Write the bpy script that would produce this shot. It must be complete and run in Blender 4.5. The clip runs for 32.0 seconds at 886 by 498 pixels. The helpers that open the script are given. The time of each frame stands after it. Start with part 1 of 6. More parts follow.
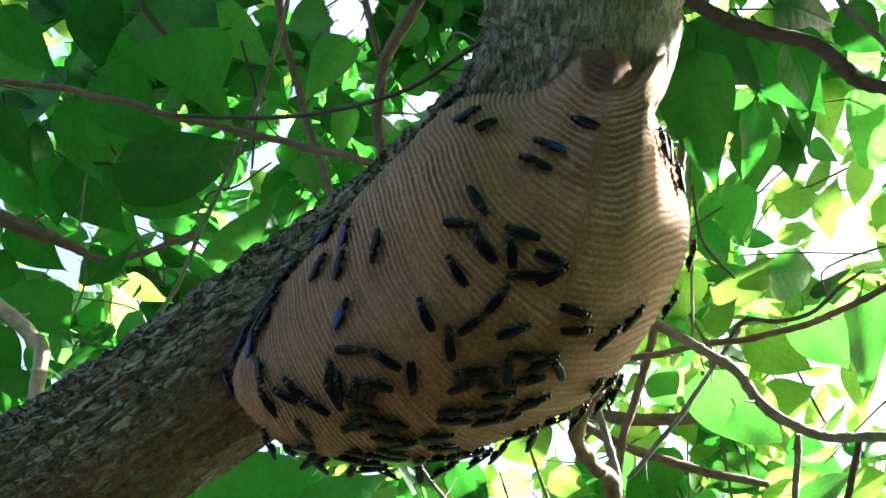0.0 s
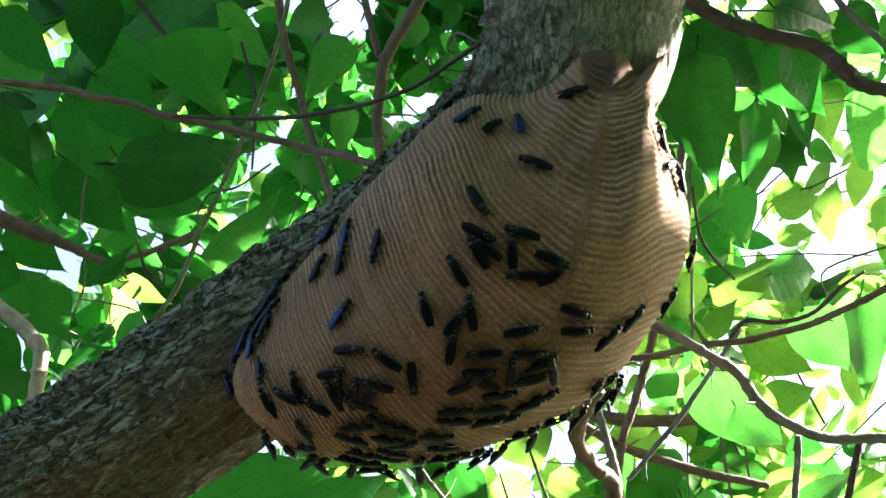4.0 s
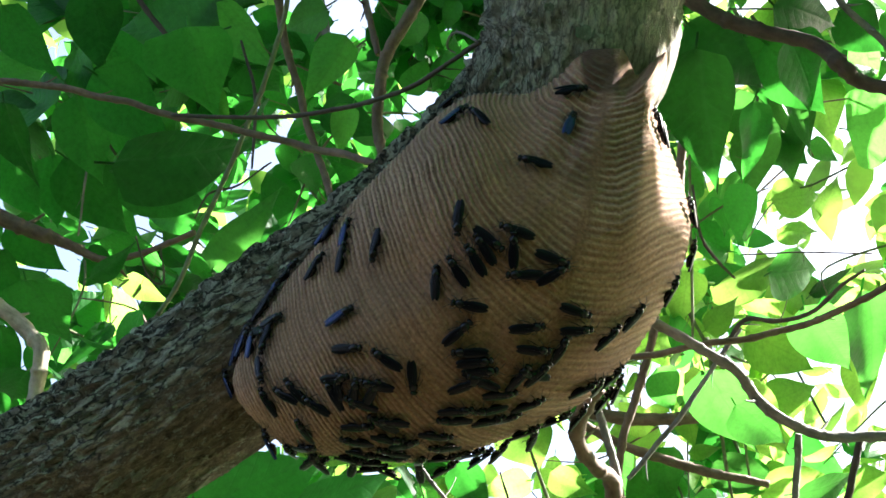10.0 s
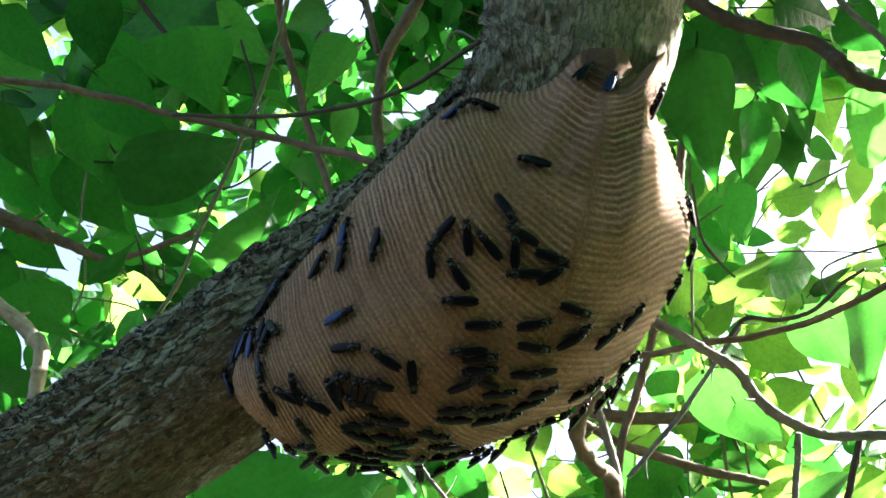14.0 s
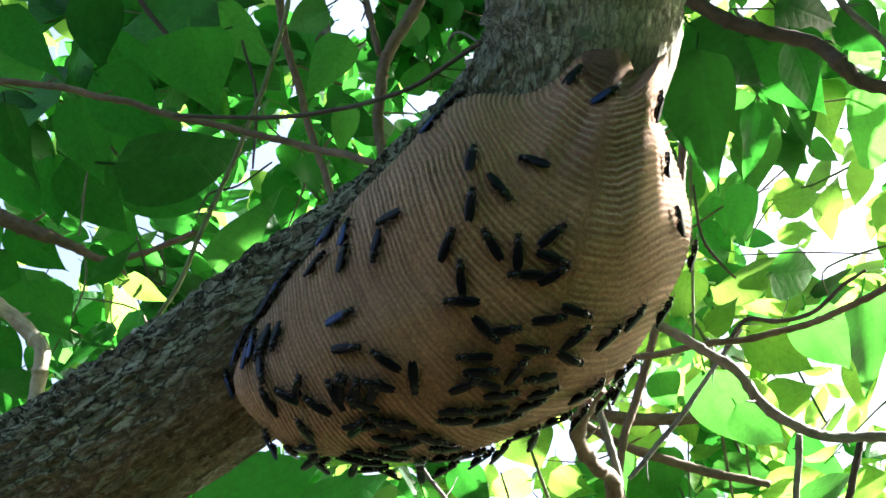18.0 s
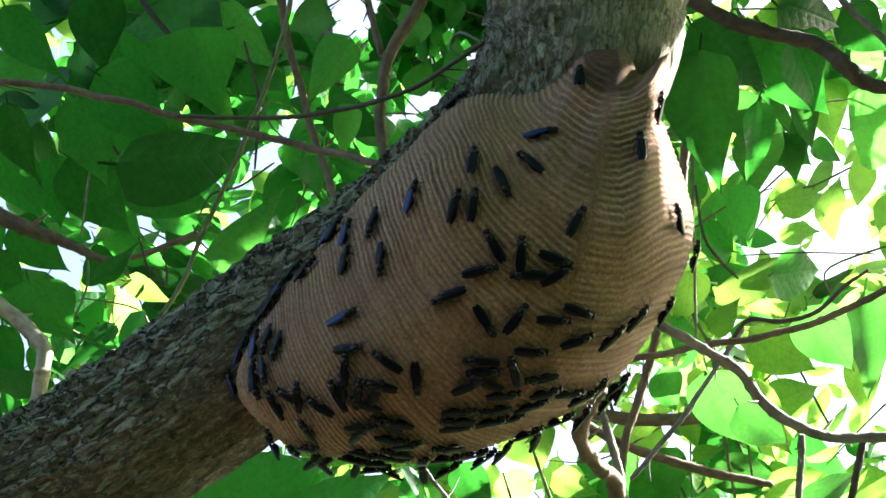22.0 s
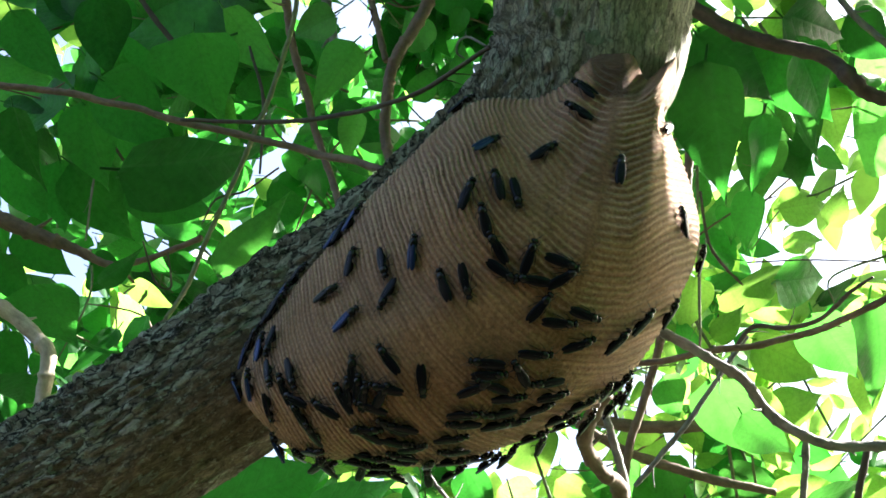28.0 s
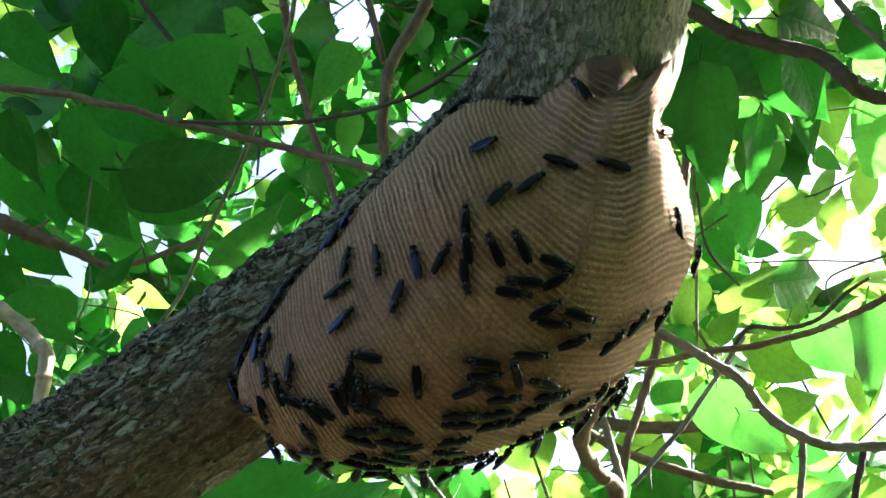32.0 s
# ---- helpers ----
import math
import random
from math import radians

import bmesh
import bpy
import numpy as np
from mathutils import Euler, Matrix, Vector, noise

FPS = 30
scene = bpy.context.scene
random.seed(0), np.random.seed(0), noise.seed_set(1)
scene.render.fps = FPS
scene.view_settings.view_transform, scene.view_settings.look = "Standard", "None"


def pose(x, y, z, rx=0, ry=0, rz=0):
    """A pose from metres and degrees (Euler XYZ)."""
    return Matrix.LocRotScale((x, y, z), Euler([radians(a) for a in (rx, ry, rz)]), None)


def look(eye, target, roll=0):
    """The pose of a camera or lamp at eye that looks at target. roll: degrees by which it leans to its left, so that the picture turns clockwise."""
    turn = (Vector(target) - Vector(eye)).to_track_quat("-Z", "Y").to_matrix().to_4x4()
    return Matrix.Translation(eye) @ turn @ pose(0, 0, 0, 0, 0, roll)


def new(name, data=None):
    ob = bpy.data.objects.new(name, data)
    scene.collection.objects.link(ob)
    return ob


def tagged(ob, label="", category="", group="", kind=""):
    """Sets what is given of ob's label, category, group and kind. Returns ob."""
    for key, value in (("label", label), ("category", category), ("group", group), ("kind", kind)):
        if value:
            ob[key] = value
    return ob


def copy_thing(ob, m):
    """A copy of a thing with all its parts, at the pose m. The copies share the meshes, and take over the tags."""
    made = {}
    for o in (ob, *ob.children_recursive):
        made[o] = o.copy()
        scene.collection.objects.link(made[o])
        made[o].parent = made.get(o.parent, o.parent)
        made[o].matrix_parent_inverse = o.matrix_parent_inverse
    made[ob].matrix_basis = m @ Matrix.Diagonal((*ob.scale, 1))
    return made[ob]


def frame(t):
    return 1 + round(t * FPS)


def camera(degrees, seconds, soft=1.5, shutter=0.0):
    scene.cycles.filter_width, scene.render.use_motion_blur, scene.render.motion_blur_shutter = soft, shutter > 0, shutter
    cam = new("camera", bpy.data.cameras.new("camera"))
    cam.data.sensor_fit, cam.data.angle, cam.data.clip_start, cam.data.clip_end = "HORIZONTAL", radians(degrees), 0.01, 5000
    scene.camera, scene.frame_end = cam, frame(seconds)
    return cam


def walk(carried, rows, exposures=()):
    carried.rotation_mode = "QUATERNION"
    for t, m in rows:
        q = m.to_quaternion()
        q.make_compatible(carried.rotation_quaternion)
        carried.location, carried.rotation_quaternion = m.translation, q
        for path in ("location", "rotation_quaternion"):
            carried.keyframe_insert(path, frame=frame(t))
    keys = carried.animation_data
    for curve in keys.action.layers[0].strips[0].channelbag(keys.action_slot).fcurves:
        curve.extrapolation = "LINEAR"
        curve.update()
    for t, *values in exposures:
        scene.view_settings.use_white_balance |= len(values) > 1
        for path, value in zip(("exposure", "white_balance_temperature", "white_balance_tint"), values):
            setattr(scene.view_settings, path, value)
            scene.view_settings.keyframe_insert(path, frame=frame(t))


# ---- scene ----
from mathutils.bvhtree import BVHTree

# The site's slanted axes: a runs sideways, b up across the slope of sight, c away from the standpoint along it.
STAND = Vector((0.0, 0.0, 1.55))
PITCH = radians(35)
AX_A = Vector((1, 0, 0))
AX_B = Vector((0, -math.sin(PITCH), math.cos(PITCH)))
AX_C = Vector((0, math.cos(PITCH), math.sin(PITCH)))


def site(a, b, c):
    return STAND + AX_A * a + AX_B * b + AX_C * c


# ---- camera ----
cam = camera(40, 32.0, soft=1.6)
# seconds; the eye's drift along a, b, c; the aim's drift along a and b a metre ahead; the lean
DRIFT = [
    (0, 0.0005, 0.0010, 0.0001, -0.00035, -0.00155, -0.009),
    (1, 0.0007, 0.0007, 0.0000, -0.00048, -0.00108, -0.007),
    (2, 0.0001, 0.0003, -0.0002, 0.00006, -0.00032, 0.002),
    (3, -0.0000, -0.0001, 0.0004, 0.00010, 0.00016, -0.022),
    (3.5, -0.0000, 0.0000, 0.0003, 0.00010, 0.00008, -0.019),
    (5.5, -0.0000, 0.0001, -0.0001, 0.00011, -0.00009, 0.025),
    (6, -0.0001, 0.0001, -0.0001, 0.00010, -0.00012, 0.018),
    (7, -0.0001, 0.0001, -0.0000, 0.00006, -0.00009, 0.003),
    (8, 0.0001, 0.0006, -0.0000, 0.00001, -0.00087, -0.015),
    (9, -0.0000, 0.0004, 0.0006, 0.00010, -0.00104, -0.026),
    (10, 0.0000, 0.0008, 0.0006, 0.00005, -0.00161, -0.045),
    (11, 0.0002, 0.0016, 0.0002, -0.00016, -0.00278, -0.058),
    (12, 0.0003, 0.0017, 0.0004, -0.00012, -0.00310, -0.059),
    (13, 0.0003, 0.0017, 0.0006, -0.00005, -0.00313, -0.077),
    (14, 0.0001, 0.0012, 0.0005, 0.00004, -0.00265, -0.077),
    (14.5, 0.0003, 0.0013, 0.0002, -0.00024, -0.00265, -0.070),
    (16.5, 0.0001, 0.0016, 0.0003, -0.00015, -0.00280, -0.043),
    (17, -0.0000, 0.0015, 0.0004, -0.00019, -0.00251, -0.033),
    (18, -0.0004, 0.0012, 0.0006, -0.00031, -0.00190, -0.021),
    (19, -0.0002, 0.0014, 0.0010, -0.00075, -0.00226, -0.009),
    (20, -0.0002, 0.0014, 0.0009, -0.00108, -0.00209, -0.019),
    (21, -0.0005, 0.0016, 0.0006, -0.00126, -0.00217, -0.010),
    (22, -0.0009, 0.0014, 0.0007, -0.00162, -0.00174, 0.013),
    (22.5, -0.0010, 0.0011, 0.0008, -0.00208, -0.00111, 0.035),
    (23, -0.0015, 0.0007, 0.0013, -0.00220, -0.00037, 0.065),
    (23.5, -0.0022, 0.0010, 0.0009, -0.00199, -0.00056, 0.054),
    (24, -0.0027, 0.0004, 0.0012, -0.00217, 0.00044, 0.106),
    (24.5, -0.0027, 0.0006, 0.0008, -0.00280, 0.00046, 0.100),
    (25, -0.0036, -0.0002, 0.0009, -0.00291, 0.00194, 0.157),
    (25.5, -0.0043, -0.0004, 0.0008, -0.00226, 0.00245, 0.186),
    (27.5, -0.0043, -0.0022, 0.0002, -0.00311, 0.00560, 0.289),
    (28, -0.0039, -0.0032, 0.0005, -0.00276, 0.00658, 0.288),
    (28.5, -0.0037, -0.0039, 0.0010, -0.00260, 0.00738, 0.307),
    (29, -0.0030, -0.0045, -0.0000, -0.00142, 0.00761, 0.315),
    (29.5, -0.0026, -0.0039, -0.0003, -0.00102, 0.00654, 0.301),
    (30, -0.0030, -0.0046, -0.0000, -0.00138, 0.00773, 0.307),
    (30.5, -0.0017, -0.0049, -0.0006, -0.00272, 0.00797, 0.316),
    (31, -0.0005, -0.0051, -0.0010, -0.00195, 0.00726, 0.282),
    (31.5, -0.0012, -0.0029, -0.0016, -0.00013, 0.00430, 0.225),
    (32, -0.0006, -0.0026, -0.0009, -0.00332, 0.00690, 0.259),
]


def held(a, b, c, aim_a, aim_b, lean):
    eye = site(a, b, c)
    return look(eye, eye + AX_C + AX_A * aim_a + AX_B * aim_b, lean)


PATH = [(t, held(*row)) for t, *row in DRIFT]

# ---- light ----
SUN_WAY = (AX_A * 0.74 + AX_B * 0.38 + AX_C * 0.47).normalized()
world = bpy.data.worlds.new("sky")
scene.world = world
world.use_nodes = True
wn = world.node_tree
sky = wn.nodes.new("ShaderNodeTexSky")
sky.sky_type = "NISHITA"
sky.sun_disc = False
sky.sun_elevation = math.asin(SUN_WAY.z)
sky.sun_rotation = math.atan2(SUN_WAY.x, SUN_WAY.y)
sky.air_density, sky.dust_density, sky.ozone_density = 0.9, 6.0, 1.0
wn.links.new(sky.outputs[0], wn.nodes["Background"].inputs[0])
wn.nodes["Background"].inputs[1].default_value = 0.064

sun = new("sun", bpy.data.lights.new("sun", "SUN"))
sun.data.energy, sun.data.angle, sun.data.color = 5.0, radians(0.53), (1.0, 0.965, 0.90)
sun.matrix_world = look(SUN_WAY * 20, (0, 0, 0))
scene.view_settings.exposure = 3.42


# ---- materials ----
def material(name, rough=0.7):
    m = bpy.data.materials.new(name)
    m.use_nodes = True
    t = m.node_tree
    b = t.nodes["Principled BSDF"]
    b.inputs["Roughness"].default_value = rough
    return m, t, b


def node(t, kind, **values):
    n = t.nodes.new(kind)
    for key, value in values.items():
        n.inputs[key.replace("_", " ")].default_value = value
    return n


def ramp(t, source, *stops):
    r = t.nodes.new("ShaderNodeValToRGB")
    while len(r.color_ramp.elements) < len(stops):
        r.color_ramp.elements.new(0.5)
    for e, (p, col) in zip(r.color_ramp.elements, stops):
        e.position, e.color = p, (*col, 1) if len(col) == 3 else (col[0], col[0], col[0], 1)
    t.links.new(source, r.inputs[0])
    return r.outputs[0]


def mix(t, how, fac, one, two):
    n = t.nodes.new("ShaderNodeMix")
    n.data_type, n.blend_type = "RGBA", how
    for slot, v in ((0, fac), (6, one), (7, two)):
        if isinstance(v, bpy.types.NodeSocket):
            t.links.new(v, n.inputs[slot])
        else:
            n.inputs[slot].default_value = v if slot == 0 else (*v, 1)
    return n.outputs[2]


def math_node(t, op, one, two=0.0):
    n = t.nodes.new("ShaderNodeMath")
    n.operation = op
    for slot, v in enumerate((one, two)):
        if isinstance(v, bpy.types.NodeSocket):
            t.links.new(v, n.inputs[slot])
        else:
            n.inputs[slot].default_value = v
    return n.outputs[0]


def noise_of(t, coord, scale, detail=4.0, rough=0.6, stretch=None):
    if stretch:
        mp = t.nodes.new("ShaderNodeMapping")
        mp.inputs["Scale"].default_value = stretch
        t.links.new(coord, mp.inputs[0])
        coord = mp.outputs[0]
    n = node(t, "ShaderNodeTexNoise", Scale=scale, Detail=detail, Roughness=rough)
    t.links.new(coord, n.inputs["Vector"])
    return n.outputs["Fac"]


def bump(t, b, height, strength, distance):
    n = node(t, "ShaderNodeBump", Strength=strength, Distance=distance)
    t.links.new(height, n.inputs["Height"])
    t.links.new(n.outputs[0], b.inputs["Normal"])


def coords(t, which="Object"):
    return t.nodes.new("ShaderNodeTexCoord").outputs[which]


LICHEN_LIT_FROM = 3.02  # metres up along the trunk where lichen and painted skylight start to lighten the bark
WORN_LIT_SIDE = (AX_A * -0.55 + AX_B * 0.80 - AX_C * 0.05).normalized()


def bark_material():
    """Bark: brown and streaky on the sheltered side; grey plates with dark cracks and lichen on the weathered side,
    lightened to paint in skylight.
    """
    m, t, b = material("bark", 0.85)
    tc = t.nodes.new("ShaderNodeTexCoord")
    co = tc.outputs["UV"]
    warp = node(t, "ShaderNodeTexNoise", Scale=110.0, Detail=6.0, Roughness=0.7)
    t.links.new(co, warp.inputs["Vector"])
    push = t.nodes.new("ShaderNodeVectorMath")
    push.operation = "MULTIPLY_ADD"
    push.inputs[1].default_value = (0.009, 0.019, 0)
    t.links.new(warp.outputs["Color"], push.inputs[0])
    t.links.new(co, push.inputs[2])
    mp = t.nodes.new("ShaderNodeMapping")
    mp.inputs["Scale"].default_value = (165, 58, 1)
    t.links.new(push.outputs[0], mp.inputs[0])
    cells = t.nodes.new("ShaderNodeTexVoronoi")
    cells.inputs["Scale"].default_value = 1.0
    edge = t.nodes.new("ShaderNodeTexVoronoi")
    edge.feature = "DISTANCE_TO_EDGE"
    edge.inputs["Scale"].default_value = 1.0
    for v in (cells, edge):
        t.links.new(mp.outputs[0], v.inputs["Vector"])
    fine = noise_of(t, co, 1.0, 7, 0.78, (480, 240, 1))
    patch = noise_of(t, co, 1.0, 5, 0.62, (30, 17, 1))
    spots = noise_of(t, co, 1.0, 4, 0.6, (80, 62, 1))
    big = noise_of(t, co, 1.0, 4, 0.6, (14, 8, 1))
    streak = noise_of(t, push.outputs[0], 1.0, 7, 0.72, (150, 24, 1))
    split = noise_of(t, push.outputs[0], 1.0, 7, 0.75, (260, 85, 1))
    sep = t.nodes.new("ShaderNodeSeparateXYZ")
    t.links.new(co, sep.inputs[0])
    # how far weathering and painted skylight reach: the upper side, and all round higher up
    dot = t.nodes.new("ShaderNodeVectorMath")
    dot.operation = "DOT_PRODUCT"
    dot.inputs[1].default_value = WORN_LIT_SIDE
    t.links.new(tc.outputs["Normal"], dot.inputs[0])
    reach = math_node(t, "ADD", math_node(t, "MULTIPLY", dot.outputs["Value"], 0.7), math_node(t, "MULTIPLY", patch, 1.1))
    high = ramp(t, math_node(t, "SUBTRACT", sep.outputs[1], LICHEN_LIT_FROM), (0.0, (0.0,)), (0.16, (1.0,)))
    worn_lit = ramp(t, math_node(t, "ADD", reach, math_node(t, "MULTIPLY", high, 0.35)), (0.55, (0.0,)), (0.95, (1.0,)))
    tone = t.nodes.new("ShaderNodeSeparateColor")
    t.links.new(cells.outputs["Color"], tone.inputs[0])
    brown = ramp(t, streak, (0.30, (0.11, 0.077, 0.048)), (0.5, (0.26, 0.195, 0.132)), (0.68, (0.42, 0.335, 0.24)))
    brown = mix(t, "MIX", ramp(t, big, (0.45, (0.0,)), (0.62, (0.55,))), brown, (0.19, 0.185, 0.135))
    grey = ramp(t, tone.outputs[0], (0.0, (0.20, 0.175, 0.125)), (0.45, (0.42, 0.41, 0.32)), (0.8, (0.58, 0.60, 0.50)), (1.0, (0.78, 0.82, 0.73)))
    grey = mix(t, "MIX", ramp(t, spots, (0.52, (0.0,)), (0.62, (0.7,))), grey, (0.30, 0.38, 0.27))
    col = mix(t, "MIX", worn_lit, brown, grey)
    # lichen higher up, made paler still to paint the skylight there
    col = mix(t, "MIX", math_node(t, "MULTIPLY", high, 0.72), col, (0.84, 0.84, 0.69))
    crack = ramp(t, edge.outputs["Distance"], (0.0, (0.02,)), (0.05, (0.12,)), (0.10, (0.95,)), (0.35, (1.15,)))
    fissure = ramp(t, split, (0.40, (0.06,)), (0.47, (0.75,)), (0.62, (1.35,)))
    col = mix(t, "MULTIPLY", math_node(t, "MULTIPLY_ADD", math_node(t, "MULTIPLY", worn_lit, math_node(t, "SUBTRACT", 1.0, math_node(t, "MULTIPLY", high, 0.75))), 0.65), col, crack)
    col.node.inputs[0].links[0].from_node.inputs[2].default_value = 0.3
    col = mix(t, "MULTIPLY", 0.6, col, fissure)
    col = mix(t, "MULTIPLY", 0.75, col, ramp(t, fine, (0.32, (0.4,)), (0.5, (0.95,)), (0.68, (1.5,))))
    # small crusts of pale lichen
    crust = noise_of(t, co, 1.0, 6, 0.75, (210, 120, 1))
    col = mix(t, "MIX", math_node(t, "MULTIPLY", ramp(t, crust, (0.56, (0.0,)), (0.60, (0.8,))), math_node(t, "MULTIPLY_ADD", worn_lit, 0.75)), col, (0.60, 0.66, 0.55))
    t.links.new(col, b.inputs["Base Color"])
    b.inputs["Specular IOR Level"].default_value = 0.3
    plate = math_node(t, "MULTIPLY", math_node(t, "ADD", math_node(t, "MULTIPLY", tone.outputs[1], 0.9), math_node(t, "MULTIPLY", crack, 1.3)), math_node(t, "MULTIPLY", worn_lit, math_node(t, "SUBTRACT", 1.0, math_node(t, "MULTIPLY", high, 0.7))))
    height = math_node(t, "ADD", plate, math_node(t, "ADD", math_node(t, "MULTIPLY", fissure, 0.9), math_node(t, "ADD", math_node(t, "MULTIPLY", fine, 0.5), math_node(t, "MULTIPLY", streak, 0.8))))
    bump(t, b, height, 1.0, 0.0055)
    return m


def paper_material():
    """Wood-pulp paper in narrow beaded ribs; the attributes tell the rib, its strength, and the smooth and shaded
    parts.
    """
    m, t, b = material("nest_paper", 0.88)
    co = coords(t)
    grain = noise_of(t, co, 420, 5, 0.7)
    blot = noise_of(t, co, 22, 4, 0.6)
    big = noise_of(t, co, 7, 3, 0.5)
    bead = noise_of(t, co, 260, 3, 0.6)
    band = t.nodes.new("ShaderNodeAttribute")
    band.attribute_name = "band"
    row = t.nodes.new("ShaderNodeAttribute")
    row.attribute_name = "row"
    sep = t.nodes.new("ShaderNodeSeparateXYZ")
    t.links.new(row.outputs["Vector"], sep.inputs[0])
    turn = math_node(t, "ADD", math_node(t, "MULTIPLY", sep.outputs[0], 2 * math.pi / 1.55), math_node(t, "MULTIPLY", bead, 4.5))
    wave = math_node(t, "POWER", math_node(t, "MULTIPLY_ADD", math_node(t, "COSINE", math_node(t, "SUBTRACT", turn, 1.3)), 0.5), 1.3)
    wave.node.inputs[0].links[0].from_node.inputs[2].default_value = 0.5
    rib = math_node(t, "MULTIPLY", wave, band.outputs["Fac"])
    col = ramp(t, blot, (0.3, (0.165, 0.086, 0.050)), (0.7, (0.290, 0.158, 0.094)))
    col = mix(t, "MIX", ramp(t, big, (0.35, (0.0,)), (0.7, (0.6,))), col, (0.180, 0.094, 0.054))
    # pale crests over darker valleys, with crease shading painted in as well
    col = mix(t, "MIX", math_node(t, "MULTIPLY", rib, 0.76), col, (0.62, 0.43, 0.315))
    bare_shade = t.nodes.new("ShaderNodeAttribute")
    bare_shade.attribute_name = "bare_shade"
    col = mix(t, "MIX", ramp(t, bare_shade.outputs["Fac"], (0.35, (0.0,)), (0.65, (0.92,))), col, (0.075, 0.036, 0.021))
    tone = noise_of(t, row.outputs["Vector"], 1.0, 3, 0.7)
    col = mix(t, "MULTIPLY", 0.75, col, ramp(t, tone, (0.32, (0.60, 0.56, 0.52)), (0.7, (1.3, 1.28, 1.25))))
    col = mix(t, "MULTIPLY", 0.8, col, ramp(t, grain, (0.32, (0.45,)), (0.70, (1.4,))))
    t.links.new(col, b.inputs["Base Color"])
    b.inputs["Specular IOR Level"].default_value = 0.15
    b.inputs["Sheen Weight"].default_value = 0.1
    fuzz = math_node(t, "MULTIPLY", math_node(t, "ADD", grain, bead), 0.55)
    bump(t, b, math_node(t, "ADD", fuzz, math_node(t, "MULTIPLY", rib, 0.9)), 0.95, 0.0026)
    return m


def leaf_material(name, deep, pale, through_light, share=0.45):
    """A leaf's blade: base colour, gloss, veins, and light that passes through it."""
    m, t, b = material(name, 0.40)
    co = coords(t)
    sep = t.nodes.new("ShaderNodeSeparateXYZ")
    t.links.new(co, sep.inputs[0])
    ax = math_node(t, "ABSOLUTE", sep.outputs[0])
    rib = ramp(t, ax, (0.0, (1.0,)), (0.02, (0.0,)))
    run = math_node(t, "SUBTRACT", sep.outputs[1], math_node(t, "MULTIPLY", ax, 0.75))
    saw = math_node(t, "ABSOLUTE", math_node(t, "SUBTRACT", math_node(t, "FRACT", math_node(t, "MULTIPLY", run, 8.5)), 0.5))
    side = ramp(t, saw, (0.0, (0.8,)), (0.09, (0.0,)))
    vein = math_node(t, "MAXIMUM", rib, side)
    info = t.nodes.new("ShaderNodeObjectInfo")
    blotch = noise_of(t, co, 3.5, 5, 0.65)
    fac = math_node(t, "ADD", math_node(t, "MULTIPLY", info.outputs["Random"], 0.6), math_node(t, "MULTIPLY", blotch, 0.4))
    col = ramp(t, fac, (0.2, deep), (0.8, pale))
    col = mix(t, "MIX", math_node(t, "MULTIPLY", vein, 0.22), col, tuple(min(1, 1.7 * v + 0.02) for v in pale))
    speck = noise_of(t, co, 24, 4, 0.7)
    col = mix(t, "MULTIPLY", 0.6, col, ramp(t, speck, (0.3, (0.55,)), (0.7, (1.4,))))
    t.links.new(col, b.inputs["Base Color"])
    b.inputs["Specular IOR Level"].default_value = 0.20
    bump(t, b, math_node(t, "SUBTRACT", math_node(t, "ADD", math_node(t, "MULTIPLY", blotch, 0.5), math_node(t, "MULTIPLY", speck, 0.5)), math_node(t, "SUBTRACT", math_node(t, "MULTIPLY", vein, 0.6), math_node(t, "MULTIPLY", saw, 0.3))), 0.20, 0.02)
    tr = t.nodes.new("ShaderNodeBsdfTranslucent")
    tcol = mix(t, "MULTIPLY", 0.5, ramp(t, fac, (0.15, tuple(0.45 * v for v in through_light)), (0.85, tuple(min(1.0, 1.12 * v) for v in through_light))),
               ramp(t, vein, (0.0, (1.0,)), (1.0, (0.6,))))
    # uneven thickness of the blade
    tcol = mix(t, "MULTIPLY", 0.4, tcol, ramp(t, math_node(t, "ADD", math_node(t, "MULTIPLY", speck, 0.6), math_node(t, "MULTIPLY", blotch, 0.4)), (0.34, (0.5,)), (0.5, (1.0,)), (0.66, (1.3,))))
    t.links.new(tcol, tr.inputs["Color"])
    ms = t.nodes.new("ShaderNodeMixShader")
    ms.inputs[0].default_value = share
    t.links.new(b.outputs[0], ms.inputs[1])
    t.links.new(tr.outputs[0], ms.inputs[2])
    t.links.new(ms.outputs[0], t.nodes["Material Output"].inputs[0])
    return m


def twig_material(name, dark, light):
    m, t, b = material(name, 0.8)
    co = coords(t, "UV")
    n = noise_of(t, co, 1.0, 5, 0.65, (120, 60, 1))
    p = noise_of(t, co, 1.0, 3, 0.5, (25, 14, 1))
    col = ramp(t, n, (0.3, dark), (0.7, light))
    col = mix(t, "MULTIPLY", 0.6, col, ramp(t, p, (0.3, (0.55,)), (0.7, (1.2,))))
    t.links.new(col, b.inputs["Base Color"])
    bump(t, b, n, 0.5, 0.003)
    return m


